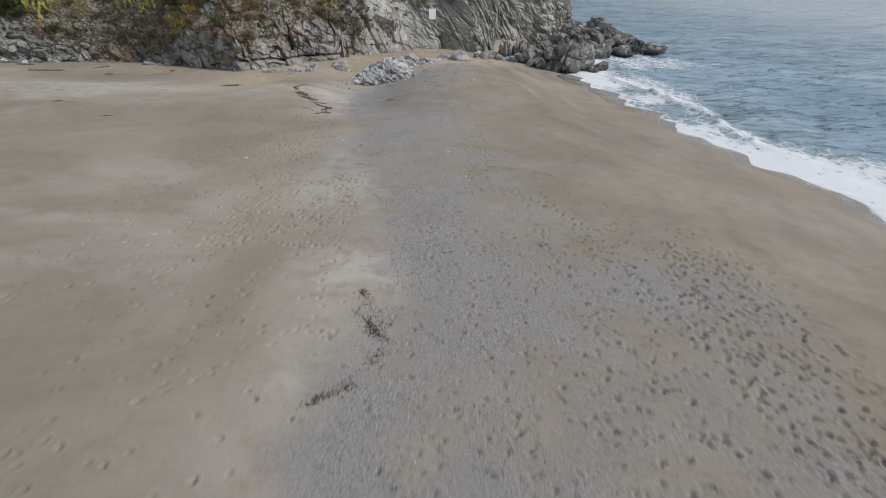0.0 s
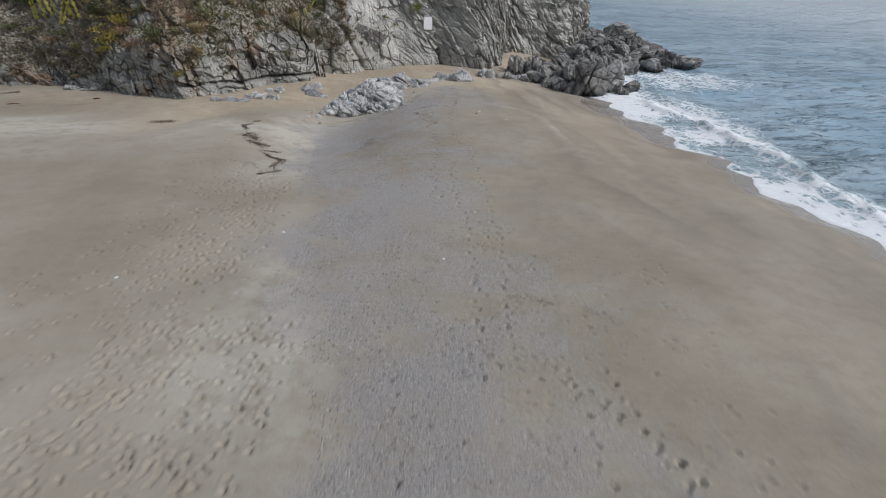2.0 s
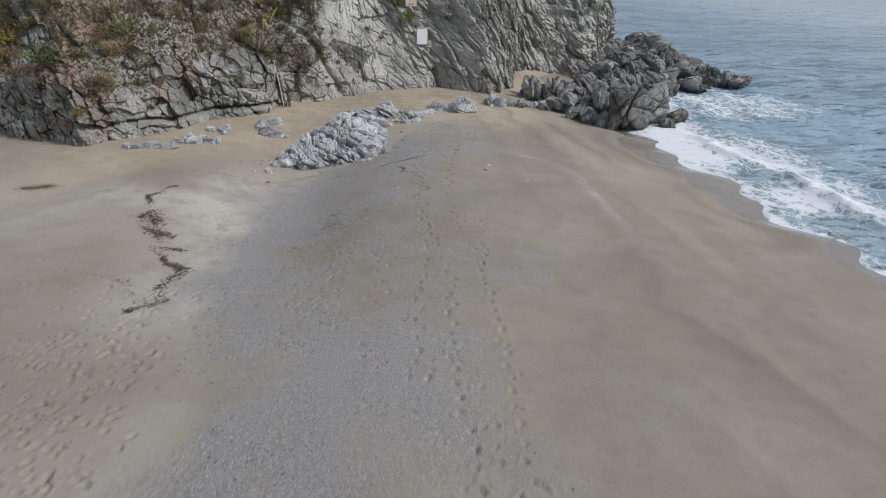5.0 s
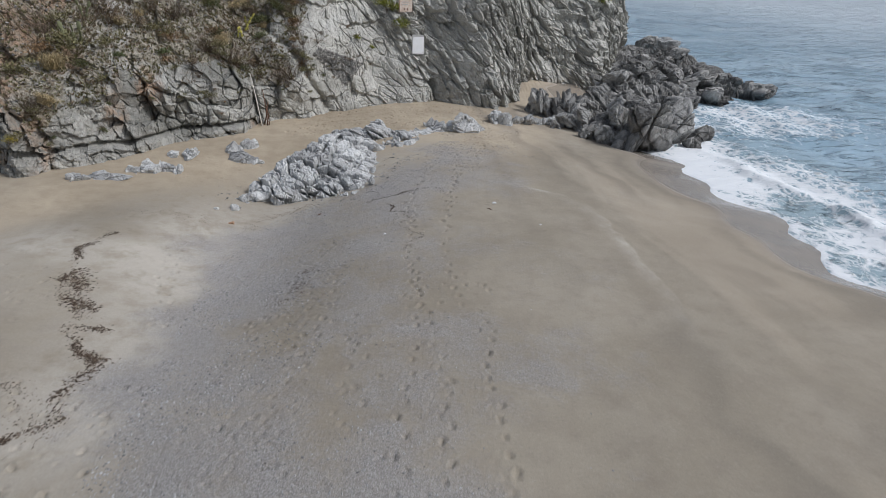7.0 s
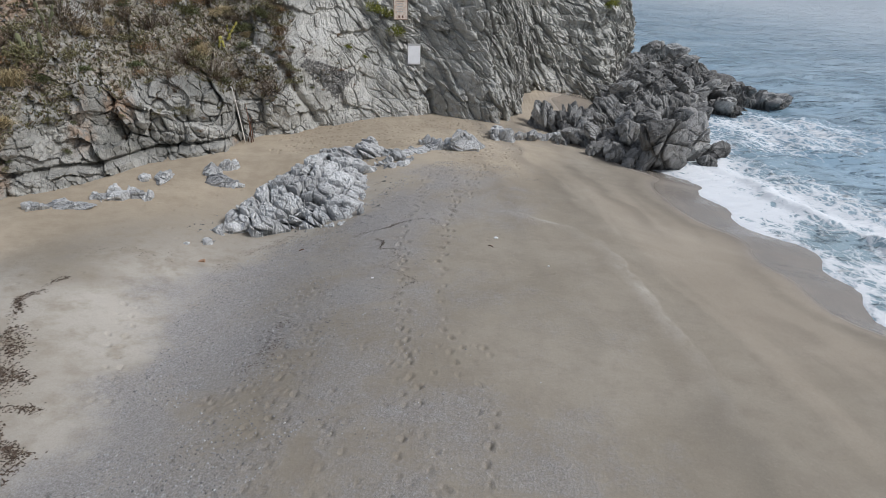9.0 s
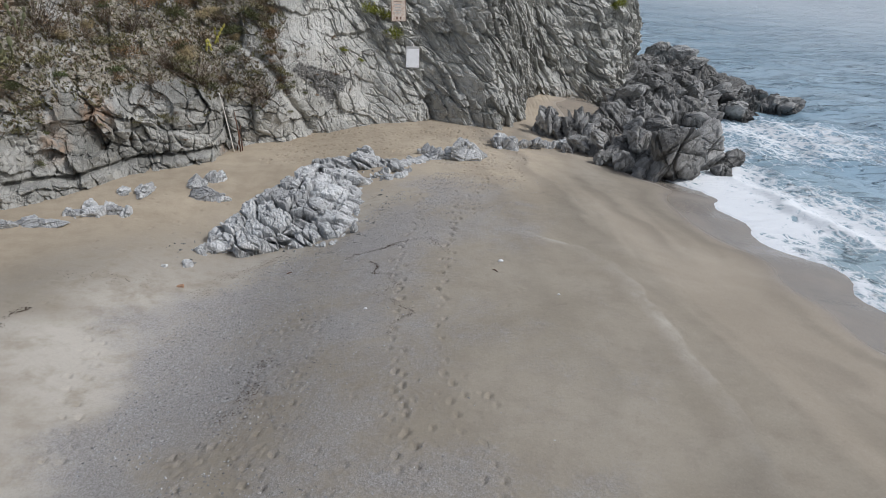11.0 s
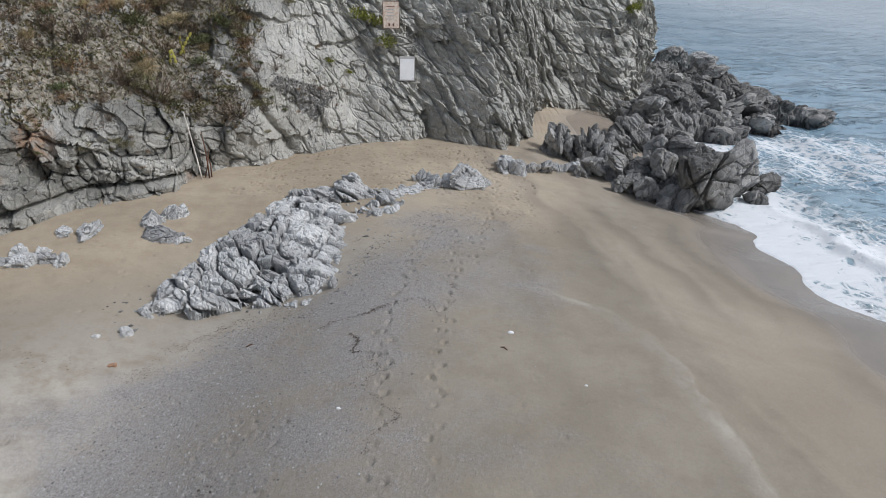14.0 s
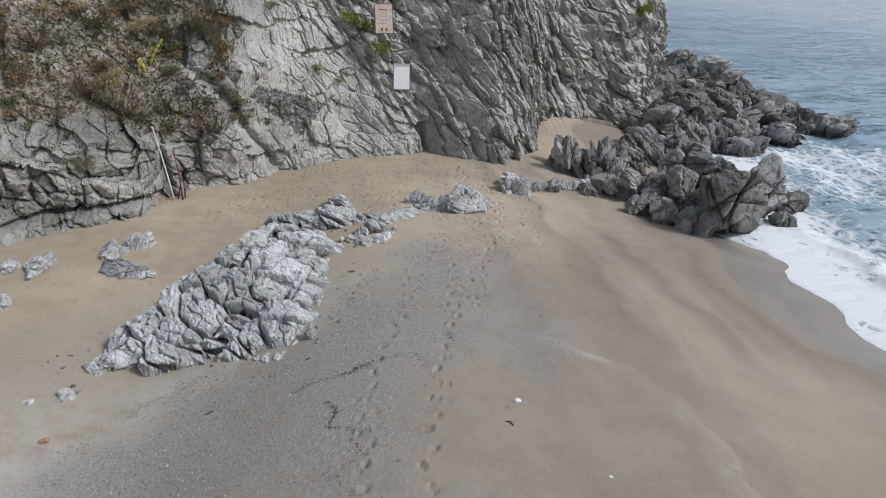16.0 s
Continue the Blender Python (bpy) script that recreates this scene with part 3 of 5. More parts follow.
TRAILS = [  # each a walker's line over the sand
    [(2.8, 47.8), (3.1, 49.8), (3.1, 50.9), (2.2, 52.1), (2.1, 53.5), (1.8, 56.0), (2.1, 60.0), (2.6, 64.4), (3.5, 68.7), (4.8, 72.3)],
    [(1.8, 47.6), (1.5, 49.2), (1.3, 50.8), (0.8, 53.6), (0.4, 55.6), (0.7, 57.4), (0.2, 61.2), (0.9, 64.4), (1.6, 68.4), (2.4, 71.6)],
    [(-2.3, 47.9), (-2.4, 49.9), (-2.6, 52.9), (-3.2, 54.6), (-3.4, 56.3), (-2.9, 58.4)],
    [(2.9, 30), (3.1, 33), (3.3, 38.1), (3.2, 42.1), (3.0, 47.8)], [(2.0, 28), (2.1, 33), (2.2, 38.1), (1.7, 42.4), (1.8, 47.6)], [(0.9, 42), (0.7, 46), (0.9, 50.1), (0.7, 55.7)],
    [(-6.5, 33.4), (-7.1, 35.6), (-7.1, 38.6), (-7.2, 40.0), (-7.6, 42.7), (-7.8, 47.6)],
    [(-3.7, 20.1), (-3.3, 16.6), (-4.0, 15.6), (-5.2, 14.2), (-5.8, 13.6), (-6.4, 12.7), (-8.0, 12.2)],
    [(-6.9, 14.1), (-6.8, 15.5), (-6.1, 17.0), (-6.0, 18.2), (-5.5, 20.0), (-4.6, 21.5)],
    [(9.2, 22.2), (8.9, 17.5), (8.7, 15.5), (9.5, 13.8), (9.9, 12.4), (10.2, 8.8)], [(9.6, 22.2), (9.4, 17.5), (9.3, 15.5), (10.1, 13.8), (10.6, 12.4), (11.2, 8.8)],
    [(5.0, 15.8), (4.7, 13.3), (4.9, 11.5), (5.0, 7.6)], [(4.3, 28.4), (4.4, 22.4), (4.9, 19.0), (5.4, 15.5), (6.3, 12.8), (7.5, 8.6)],
    [(-0.5, 29.1), (0.1, 22.8), (1.4, 19.0), (1.5, 15.4), (2.6, 9.1)], [(5.4, 28.4), (6.0, 22.4), (6.6, 19.0), (7.6, 15.5), (8.2, 12.8), (8.6, 8.6)],
    [(9.1, 22.4), (8.4, 18.3), (8.4, 15.8), (8.7, 13.8), (8.6, 11.5), (8.5, 9.8)], [(9.4, 22.0), (8.8, 18.2), (8.9, 15.8), (9.2, 13.6), (9.1, 11.2), (9.0, 9.2)], [(8.7, 21.0), (8.1, 17.6), (8.0, 15.0), (8.3, 12.6), (8.2, 10.2)],
    [(1.7, 29.1), (3.8, 28.8), (5.9, 25.5), (6.7, 20.9), (7.3, 18.3), (8.2, 14.0)], [(2.4, 28.6), (4.3, 27.6), (6.3, 24.6), (7.0, 20.4), (7.7, 17.8)], [(-8.9, 57.1), (-8.3, 54.4), (-7.2, 50.9)], [(-8.5, 57.1), (-7.8, 54.1), (-6.8, 50.9)],
    [(1.9, 58.3), (2.1, 61.4), (2.5, 65.3), (2.7, 69.0), (3.5, 72.4), (4.6, 74.0)], [(0.6, 58.3), (0.5, 61.6), (0.9, 65.3), (1.1, 68.4), (1.9, 71.0)], [(3.4, 66), (3.9, 69), (4.9, 73), (5.2, 76), (4.4, 79.5)]]


def footprints():
    """Where feet have pressed the sand: x, y, heading, length, depth."""
    rng = np.random.default_rng(4)
    prints = []
    for line in TRAILS:
        line = np.array(line)
        run = np.concatenate([[0], np.cumsum(np.hypot(*np.diff(line, axis=0).T))])
        for i, d in enumerate(np.arange(0, run[-1], 0.6)):
            d += rng.normal() * 0.05
            x, y = np.interp(d, run, line[:, 0]), np.interp(d, run, line[:, 1])
            x1, y1 = np.interp(d + 0.4, run, line[:, 0]), np.interp(d + 0.4, run, line[:, 1])
            head = math.atan2(y1 - y, x1 - x) if d < run[-1] - 0.4 else head
            side = (0.07 if i % 2 else -0.07) + rng.normal() * 0.05
            prints.append((x - math.sin(head) * side, y + math.cos(head) * side, head + rng.normal() * 0.15, rng.uniform(0.20, 0.27), rng.uniform(0.02, 0.05) * (1.5 if y > 44 else 1.7)))
    for count, x0, x1, y0, y1, lo, hi in ((980, -1.5, 13, 6, 24, 0.025, 0.08), (420, 8.5, 12.5, 7, 22, 0.03, 0.09), (240, 0, 9, 22, 36, 0.02, 0.05), (480, -8.6, -3.2, 21.5, 31, 0.04, 0.085), (240, -10.5, -5.5, 30, 48, 0.045, 0.095), (110, -10, -2, 8, 22, 0.05, 0.09), (220, -15, -6, 17, 34, 0.05, 0.1),
                                          (260, -4.4, -1.6, 44, 58, 0.02, 0.055), (170, -1.0, 3.5, 36, 54, 0.02, 0.05), (150, -5, 4, 28, 40, 0.018, 0.045), (110, -1, 6, 56, 72, 0.01, 0.025), (650, -8, 7, 73.5, 82, 0.03, 0.10), (120, 3.0, 6.5, 70, 78, 0.02, 0.05), (150, 7.5, 15, 84, 92, 0.03, 0.06), (60, -12, -7, 60, 70, 0.02, 0.04), (90, -14, -10, 46, 60, 0.015, 0.035), (190, -9.2, -6.0, 33, 44, 0.05, 0.10), (70, -12, -9, 35, 44, 0.04, 0.09)):
        for _ in range(count):
            prints.append((rng.uniform(x0, x1), rng.uniform(y0, y1), math.pi / 2 + rng.normal() * 0.5, rng.uniform(0.13, 0.24), rng.uniform(lo, hi) * (rng.uniform(0.75, 1.2) if y0 < 36 else rng.uniform(0.8, 1.25))))
    return prints


def press(gx, gy, gz, xs, ys):
    for x, y, head, length, depth in footprints():
        i0, i1 = np.searchsorted(xs, (x - 0.5, x + 0.5))
        j0, j1 = np.searchsorted(ys, (y - 0.5, y + 0.5))
        dx, dy = gx[j0:j1, i0:i1] - x, gy[j0:j1, i0:i1] - y
        a = (dx * math.cos(head) + dy * math.sin(head)) / (length * 0.5)
        b = (dy * math.cos(head) - dx * math.sin(head)) / (length * 0.27)
        r = np.sqrt(a * a + b * b)
        gz[j0:j1, i0:i1] += -1.3 * depth * smooth(1.15, 0.75, r) + 0.35 * depth * np.exp(-((r - 1.55) / 0.3) ** 2) * (1 + 0.6 * a.clip(-1, 1))


def build_sand():
    def axis(lo, hi, d0, d1, fine, grow=1.22):
        mid = list(np.arange(d0, d1, fine))
        step, v, left = fine, d0, []
        while v > lo:
            step *= grow
            v -= step
            left.append(v)
        step, v, right = fine, d1, []
        while v < hi:
            step *= grow
            v += step
            right.append(v)
        return np.array(left[::-1] + mid + right)
    xs = axis(-1800, 60, -14, 11.5, 0.07, 1.085)
    ys = axis(-1800, 300, 6, 82, 0.07, 1.085)
    gx, gy = np.meshgrid(xs, ys)
    gz = sand_z(gx, gy)
    u = shore_x(gy) - gx
    u = u + lobes(gy) * np.exp(-(u / 3.5) ** 2)
    edge = np.interp(gy, [0, 10, 15, 19, 25, 32, 40, 48, 56, 60, 62.5, 65, 70, 82], [-2.2, -2.0, -1.2, -0.7, -1.4, -3.4, -5.0, -5.6, -6.6, -6.4, -5, -1.6, 1, 9])
    right = np.interp(gy, [0, 20, 40, 60, 70, 82], [12.5, 10.5, 8.5, 7.5, 5.0, 9])
    across = gx - edge + 3.2 * fbm(gx * 0.10, gy * 0.14, 21, 3) + 2.2 * fbm(gx * 0.45, gy * 0.5, 22, 5)
    grit = smooth(-2.4, 1.6, across) * (0.30 + 0.26 * smooth(30, 18, gy) + 0.60 * smooth(9.0, 0.5, across) + 0.5 * fbm(gx * 0.22, gy * 0.22, 29, 4)).clip(0, 1) * smooth(3.0, -3.0, gx - right + 2.5 * fbm(gx * 0.2, gy * 0.2, 27, 3))
    reach = 0.9 * fbm(gy * 0.11, gx * 0, 41, 3) + 1.5 * smooth(52, 62, gy) + 0.9 * np.exp(-((gy - 69.0) / 3.4) ** 2)
    damp = smooth(2.0, 0.2, u - reach) * 0.9 + 0.12 * smooth(9, 3, u) + 0.3 * smooth(50, 38, gy) * smooth(14, 6, u + 4 * fbm(gx * 0.12, gy * 0.12, 59, 3))
    press(gx, gy, gz, xs, ys)
    pale = (0.6 + 0.3 * smooth(42, 47, gy) * smooth(63, 58, gy) + 0.6 * smooth(40, 33, gy) * smooth(-0.1, 0.3, fbm(gx * 0.3, gy * 0.3, 67, 4))) * smooth(-5.5, -1.5, gx - edge) * smooth(1.5, -1.0, gx - edge) + 0.5 * smooth(0.0, 0.3, fbm(gx * 0.10 + 0.05 * gy + 1.1 * fbm(gx * 0.06, gy * 0.06, 60, 3), gy * 0.17 - 0.04 * gx + 1.1 * fbm(gx * 0.07, gy * 0.07, 64, 3), 61, 5)) * smooth(-4, -11, gx) + 0.6 * smooth(-9, -16, gx) * smooth(43, 51, gy + 9 * fbm(gx * 0.12, gy * 0.2, 63, 4)) * smooth(61, 55, gy)
    pale = pale * (1 - 0.75 * smooth(30, 34, gy) * smooth(46, 42, gy) * smooth(-4.5, -6.5, gx))
    warm = smooth(13.0, 5.0, (foot_y(gx) - gy) * 0.8 + 2.5 * fbm(gx * 0.15, gy * 0.15, 58, 3)) * smooth(-24, -15, gx)
    warm = np.maximum(warm, 0.9 * np.exp(-((gx + 27) / 5) ** 2 - ((gy - 64.5 + 0.25 * (gx + 27)) / 2.0) ** 2))
    arc = gx - np.interp(gy, [40, 50, 57, 59, 61.3, 63, 64.5, 68], [11, 9.4, 9.2, 9.0, 8.5, 7.5, 5.0, 4.0])
    pale = pale + 0.7 * smooth(-0.1, 0.25, fbm(gx * 0.5, gy * 0.5, 66, 4)) * smooth(0.05, -0.05, arc) * smooth(-0.8, -0.05, arc) * smooth(48, 56, gy) * smooth(68, 64, gy)
    band = smooth(-0.05, 0.22, fbm(u * 0.42 + 0.8 * fbm(gx * 0.1, gy * 0.1, 52, 2), gy * 0.07, 51, 4)) * smooth(1.0, 2.5, u) * smooth(13, 8, u) * smooth(20, 34, gy)
    # scalloped lines that earlier waves left on the slope, and the pale lip of the last high one
    phase = (u + 2.6 * fbm(gx * 0.13, gy * 0.13, 54, 4) + 0.5 * fbm(gx * 0.8, gy * 0.8, 56, 3)) / 3.1
    phase = phase - np.floor(phase)
    wash = smooth(0.6, 0.15, phase) * smooth(0.0, 0.2, phase) * smooth(-0.35, 0.25, fbm(gx * 0.2, gy * 0.2, 57, 3)) * smooth(1.0, 2.5, u) * smooth(15, 10, u)
    lip = smooth(-0.9, -0.05, arc + 0.5 * fbm(gx * 0.7, gy * 0.7, 69, 3)) * smooth(0.06, -0.04, arc + 0.5 * fbm(gx * 0.7, gy * 0.7, 69, 3)) * smooth(50, 56, gy) * smooth(65.5, 63, gy)
    lip = lip * smooth(-0.3, 0.2, fbm(gx * 0.35, gy * 0.35, 74, 3))
    gz = gz + 0.014 * lip + 0.012 * wash
    ob = sheet("ground", gx, gy, gz, SAND, {"grit": grit, "damp": damp, "pale": pale, "warm": warm, "band": band, "wash": wash, "lip": lip})
    tagged(ob, "pale tan beach sand with grey gravel and footprints", "sand", kind="structure")


build_sand()


def build_sea():
    xs = np.concatenate([np.arange(10, 45, 0.2), np.geomspace(45, 3200, 110)])
    ys = np.concatenate([-np.geomspace(2400, 8, 60), np.arange(-7, 125, 0.28), np.geomspace(125, 4500, 110)])
    gx, gy = np.meshgrid(xs, ys)
    off = gx - shore_x(gy)
    off = off - lobes(gy) * np.exp(-(off / 3.5) ** 2)
    swell = 0.14 * np.sin(off * 0.9 + 1.2 * fbm(gx * 0.08, gy * 0.08, 3, 3) * 6) + 0.18 * fbm(gx * 0.5, gy * 0.4, 9, 5) + 0.3 * fbm(gx * 0.09, gy * 0.06, 19, 3)
    z = SEA + swell * smooth(0.5, 7, off)
    wave = off - 4.6 - 2.6 * fbm(gy * 0.09, gy * 0 + 3, 33, 3)
    crest = np.exp(-(wave / np.where(wave > 0, 1.1, 0.45)) ** 2) * smooth(38, 48, gy) * smooth(80, 72, gy)
    z = z + crest * (0.30 + 0.35 * fbm(gx * 0.9, gy * 0.9, 44, 4))
    edge = off + 0.8 * fbm(gx * 0.4, gy * 0.4, 71, 4) - 0.1
    foam = 0.24 * smooth(0.9, 0.2, edge) + 0.40 * smooth(9.0, 0.8, edge) * (0.6 + 0.4 * smooth(72, 58, gy)) + 0.14 * crest + 0.17 * smooth(17, 5, off)
    foam = foam + 0.42 * smooth(9, 0, np.hypot((gx - 27) * 0.7, gy - 86.5) - 3) + 0.75 * fbm(gx * 0.16, gy * 0.11, 83, 4) * smooth(22, 3, off)
    z = np.where(edge < 0.12, z - 0.5 * (0.12 - edge).clip(0, 1), z)
    foam = np.clip(foam, 0, 1.25)
    # the open mask spreads that painted sky sheen over the far water
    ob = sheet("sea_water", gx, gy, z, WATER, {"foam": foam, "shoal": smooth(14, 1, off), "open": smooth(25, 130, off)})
    tagged(ob, "blue-green sea with white foam breaking on the beach", "sea", kind="structure")


build_sea()

# ---------------------------------------------------------------- cliff


FACE = []


def build_cliff():
    pts = np.array(FOOT, float)
    seg = np.concatenate([[0], np.cumsum(np.hypot(*np.diff(pts, axis=0).T))])
    lo, hi = np.interp(-47, pts[:34, 0], seg[:34]), seg[33]
    along = np.concatenate([np.arange(0, lo, 0.5), np.concatenate([np.arange(lo, lo + 13, 0.085), np.arange(lo + 13, lo + 24, 0.065), np.arange(lo + 24, hi, 0.052)]), np.arange(hi, seg[-1], 0.5)])
    up = np.concatenate([np.arange(-1.0, 10.5, 0.055), np.geomspace(11, 22, 40), 22 + np.geomspace(0.5, 260, 40)])
    ss, hh = np.meshgrid(along, up)
    kernel = np.hanning(25)
    fine = np.arange(0, seg[-1], 0.1)
    fx, fy = np.interp(fine, seg, pts[:, 0]), np.interp(fine, seg, pts[:, 1])
    fx = np.convolve(np.pad(fx, 12, "edge"), kernel / kernel.sum(), "valid")
    fy = np.convolve(np.pad(fy, 12, "edge"), kernel / kernel.sum(), "valid")
    px, py = np.interp(ss, fine, fx), np.interp(ss, fine, fy)
    turn = smooth(2, 22, px)
    bx, by = -0.42 * (1 - turn) - 0.75 * turn * smooth(90, 108, py), 0.91 + 0 * turn
    # how far the face leans back at each height: steep below, a scrub slope above on the landward side
    landward = smooth(-6, -12, px)
    steep = 0.34 * hh + 0.02 * np.maximum(hh - 4, 0) ** 2
    ledge = 0.22 * np.minimum(hh, 3.4) + 1.05 * np.maximum(hh - 3.4, 0)
    back = steep * (1 - landward) + ledge * landward
    back = back * (1 - 0.45 * smooth(9, 16, px))
    rest = np.maximum(hh - 22, 0)
    back = back * (hh <= 22) + (hh > 22) * (back[up <= 22][-1] + rest)
    # joints: large worn blocks on the landward side, a pale slab with few cracks, then thin beds that lean over
    lean = 0.10 + 0.42 * smooth(-9, -1, px) + 0.35 * smooth(5, 11, px)
    wob = 0.55 * fbm(ss * 0.5, hh * 0.5, 90, 6)
    su, sv = ss + lean * hh + wob, hh + 0.22 * np.minimum(ss - np.interp(-6.0, pts[:34, 0], seg[:34]), 0) + 0.55 * fbm(ss * 0.45, hh * 0.45, 92, 6)
    landside, beds = smooth(-6.0, -8.0, px), smooth(-1.2, 0.8, px + 0.45 * (hh - 3) + 0.8 * fbm(ss * 0.5, hh * 0.5, 97, 3))
    slab = (1 - landside) * (1 - beds)
    shrunk = 1 - 0.45 * smooth(-24, -29, px)
    e1, a1, b1, c1, du1, dv1 = cells(su / 2.0, sv / 1.5, 101)
    e2, a2, b2, c2, du2, dv2 = cells(su / 0.85, sv / (0.7 + 0.5 * slab), 207)
    e3, a3, b3, c3, du3, dv3 = cells(su / 0.36, sv / 0.3, 311)
    t1, t2, t3 = b1, b2, b3
    e1, e2, e3 = e1 * 1.5, e2 * 0.7, e3 * 0.3
    busy = np.maximum(smooth(-0.2, 0.3, fbm(ss * 0.2, hh * 0.28, 140, 3)), smooth(-15, -18, px))
    open1 = smooth(-0.2, 0.2, fbm(ss * 0.6, hh * 0.6, 120, 4))
    open2 = smooth(-0.05 - 0.3 * landside, 0.3 - 0.2 * landside, fbm(ss * 0.9, hh * 0.9, 126, 4))
    r1 = (a1 - 0.5) + 1.6 * ((b1 - 0.5) * du1 + (c1 - 0.5) * dv1) - 0.22 * open1 * np.exp(-e1 / 0.16)
    r2 = (a2 - 0.5) + 1.9 * ((b2 - 0.5) * du2 + (c2 - 0.5) * dv2) - 0.3 * open2 * np.exp(-e2 / 0.07)
    r3 = (a3 - 0.5) + 1.9 * ((b3 - 0.5) * du3 + (c3 - 0.5) * dv3)
    block = (0.7 * landside + 0.30 * slab) * r1 * shrunk + 0.36 * (0.3 + 0.35 * landside + 0.5 * busy) * (1 - 0.35 * slab) * r2 + 0.11 * (0.35 + busy) * (1 - 0.3 * slab) * r3
    block = block - 0.24 * open1 * (1 - 0.55 * slab) * np.exp(-(e1 / 0.035) ** 2) - 0.18 * open2 * np.exp(-(e2 / 0.03) ** 2) - 0.05 * open2 * np.exp(-(e3 / 0.03) ** 2)
    # the leaning beds: ribs with sharp hollows between, broken across by ledges
    bu = ss + 0.42 * hh + 0.9 * fbm(ss * 0.3, hh * 0.3, 411, 5)
    rib = -np.abs(fbm(bu * 0.7, hh * 0.35, 415, 5)) * 1.3
    thin = -np.abs(fbm(bu * 2.2, hh * 0.9, 423, 5)) * 0.6
    e4, a4, b4, c4, du4, dv4 = cells(bu / 0.75, (hh + 0.25 * bu) / 2.6, 431)
    e4 = e4 * 0.75
    bedded = 0.6 * rib + 0.55 * thin + 0.45 * r1 + 0.5 * ((a4 - 0.5) + 1.0 * ((b4 - 0.5) * du4 + (c4 - 0.5) * dv4)) - 0.34 * open1 * np.exp(-(e4 / 0.05) ** 2) + 0.2 * r2 + 0.09 * r3 - 0.2 * open2 * np.exp(-(e2 / 0.04) ** 2) - 0.06 * np.exp(-(e3 / 0.03) ** 2) + 0.25
    level = 0.6 * smooth(12.5, 16.0, px + 0.5 * (hh - 5))
    tier = (hh + 0.14 * ss + 0.8 * fbm(ss * 0.5, hh * 0.5, 441, 4)) / 1.15
    tier = tier - np.floor(tier)
    bedded = bedded * (1 - 0.6 * level) + level * (0.4 * smooth(0.0, 0.75, tier) * smooth(1.0, 0.86, tier) + 0.3 * r2 + 0.2 * r1 - 0.1)
    bulge = 1.3 * fbm(ss * 0.13, hh * 0.2, 77, 3)
    out = bulge + block * (1 - beds) + bedded * beds
    out = out + 0.10 * fbm(ss * 1.4, hh * 1.4, 55, 5) + 0.03 * fbm(ss * 6, hh * 6, 58, 3)
    # an undercut bed just above the sand
    bed = hh - 0.68 - 0.2 * fbm(ss * 0.4, hh * 0, 131, 3) + 0.05 * (px + 13)
    out = out - 0.75 * np.exp(-(bed / 0.12) ** 2) * smooth(-10.2, -10.9, px) * smooth(-19, -16, px) + 0.38 * smooth(0.1, -0.1, bed) * smooth(-10.2, -10.9, px)
    # the cleft where the pole leans, and two long open joints beyond
    cleft = ss - np.interp(-10.15, pts[:34, 0], seg[:34]) + 0.10 * (hh - 0.5)
    out = out - 0.7 * np.exp(-(cleft / 0.2) ** 2) * smooth(3.4, 1.5, hh)
    for where, slant, wide in ((1.9, 0.38, 0.22), (4.6, 0.45, 0.18), (9.0, 0.5, 0.6), (-5.6, 0.7, 0.4)):
        d = ss - np.interp(where, pts[:34, 0], seg[:34]) + slant * (hh - 0.5) + 0.9 * fbm(hh * 0.6, ss * 0.6, int(where * 10) + 200, 4)
        out = out - 0.5 * np.exp(-(d / wide) ** 2) * smooth(12, 9, hh)
    scrub = smooth(-4, -10, px) * smooth(3.2, 5.4, hh + 0.7 * smooth(-11, -14, px) + 1.0 * smooth(-25, -29, px) + 4.8 * fbm(ss * 0.3, hh * 0.3, 15, 5)) * (0.55 + 0.9 * fbm(ss * 0.35, hh * 0.35, 18, 4)) * 1.3 + smooth(9.5, 12, hh)
    scrub = np.clip(scrub, 0, 1)
    out = out * (1 - 0.5 * scrub)
    gx = px + bx * (back - out)
    gy = py + by * (back - out)
    gz = np.minimum(hh, 22) + 0.12 * rest + 0.1 * r1 * (1 - beds) + 0.1
    ochre = smooth(0.18, 0.4, fbm(ss * 0.3, hh * 0.3, 88, 3)) * landward
    tone = (0.35 * t1 + 0.3 * t2 + 0.15 * t3 + 0.15) * (1 - beds) + beds * (0.3 + 0.35 * b4 + 0.3 * t2 + 0.2 * t3) + 0.28 * slab * smooth(0.2, 1.5, hh) * smooth(10, 7, hh)
    # shade of a hollow put into the tone, beside the recess in the shape
    tone = tone - 0.3 * np.exp(-((px - 8.2 + 0.3 * (hh - 3) + 1.5 * fbm(ss * 0.4, hh * 0.4, 447, 4)) / 1.8) ** 2)
    tone = tone - 0.16 * landside - 0.25 * smooth(-26, -30, px)
    ob = sheet("cliff", gx, gy, gz, CLIFF, {"scrub": scrub, "tone": tone, "ochre": ochre}, flat=True)
    FACE.extend([gx, gy, gz, scrub, hh])
    tagged(ob, "grey jointed rock cliff with dry scrub on its upper slope", "cliff", kind="structure")


build_cliff()

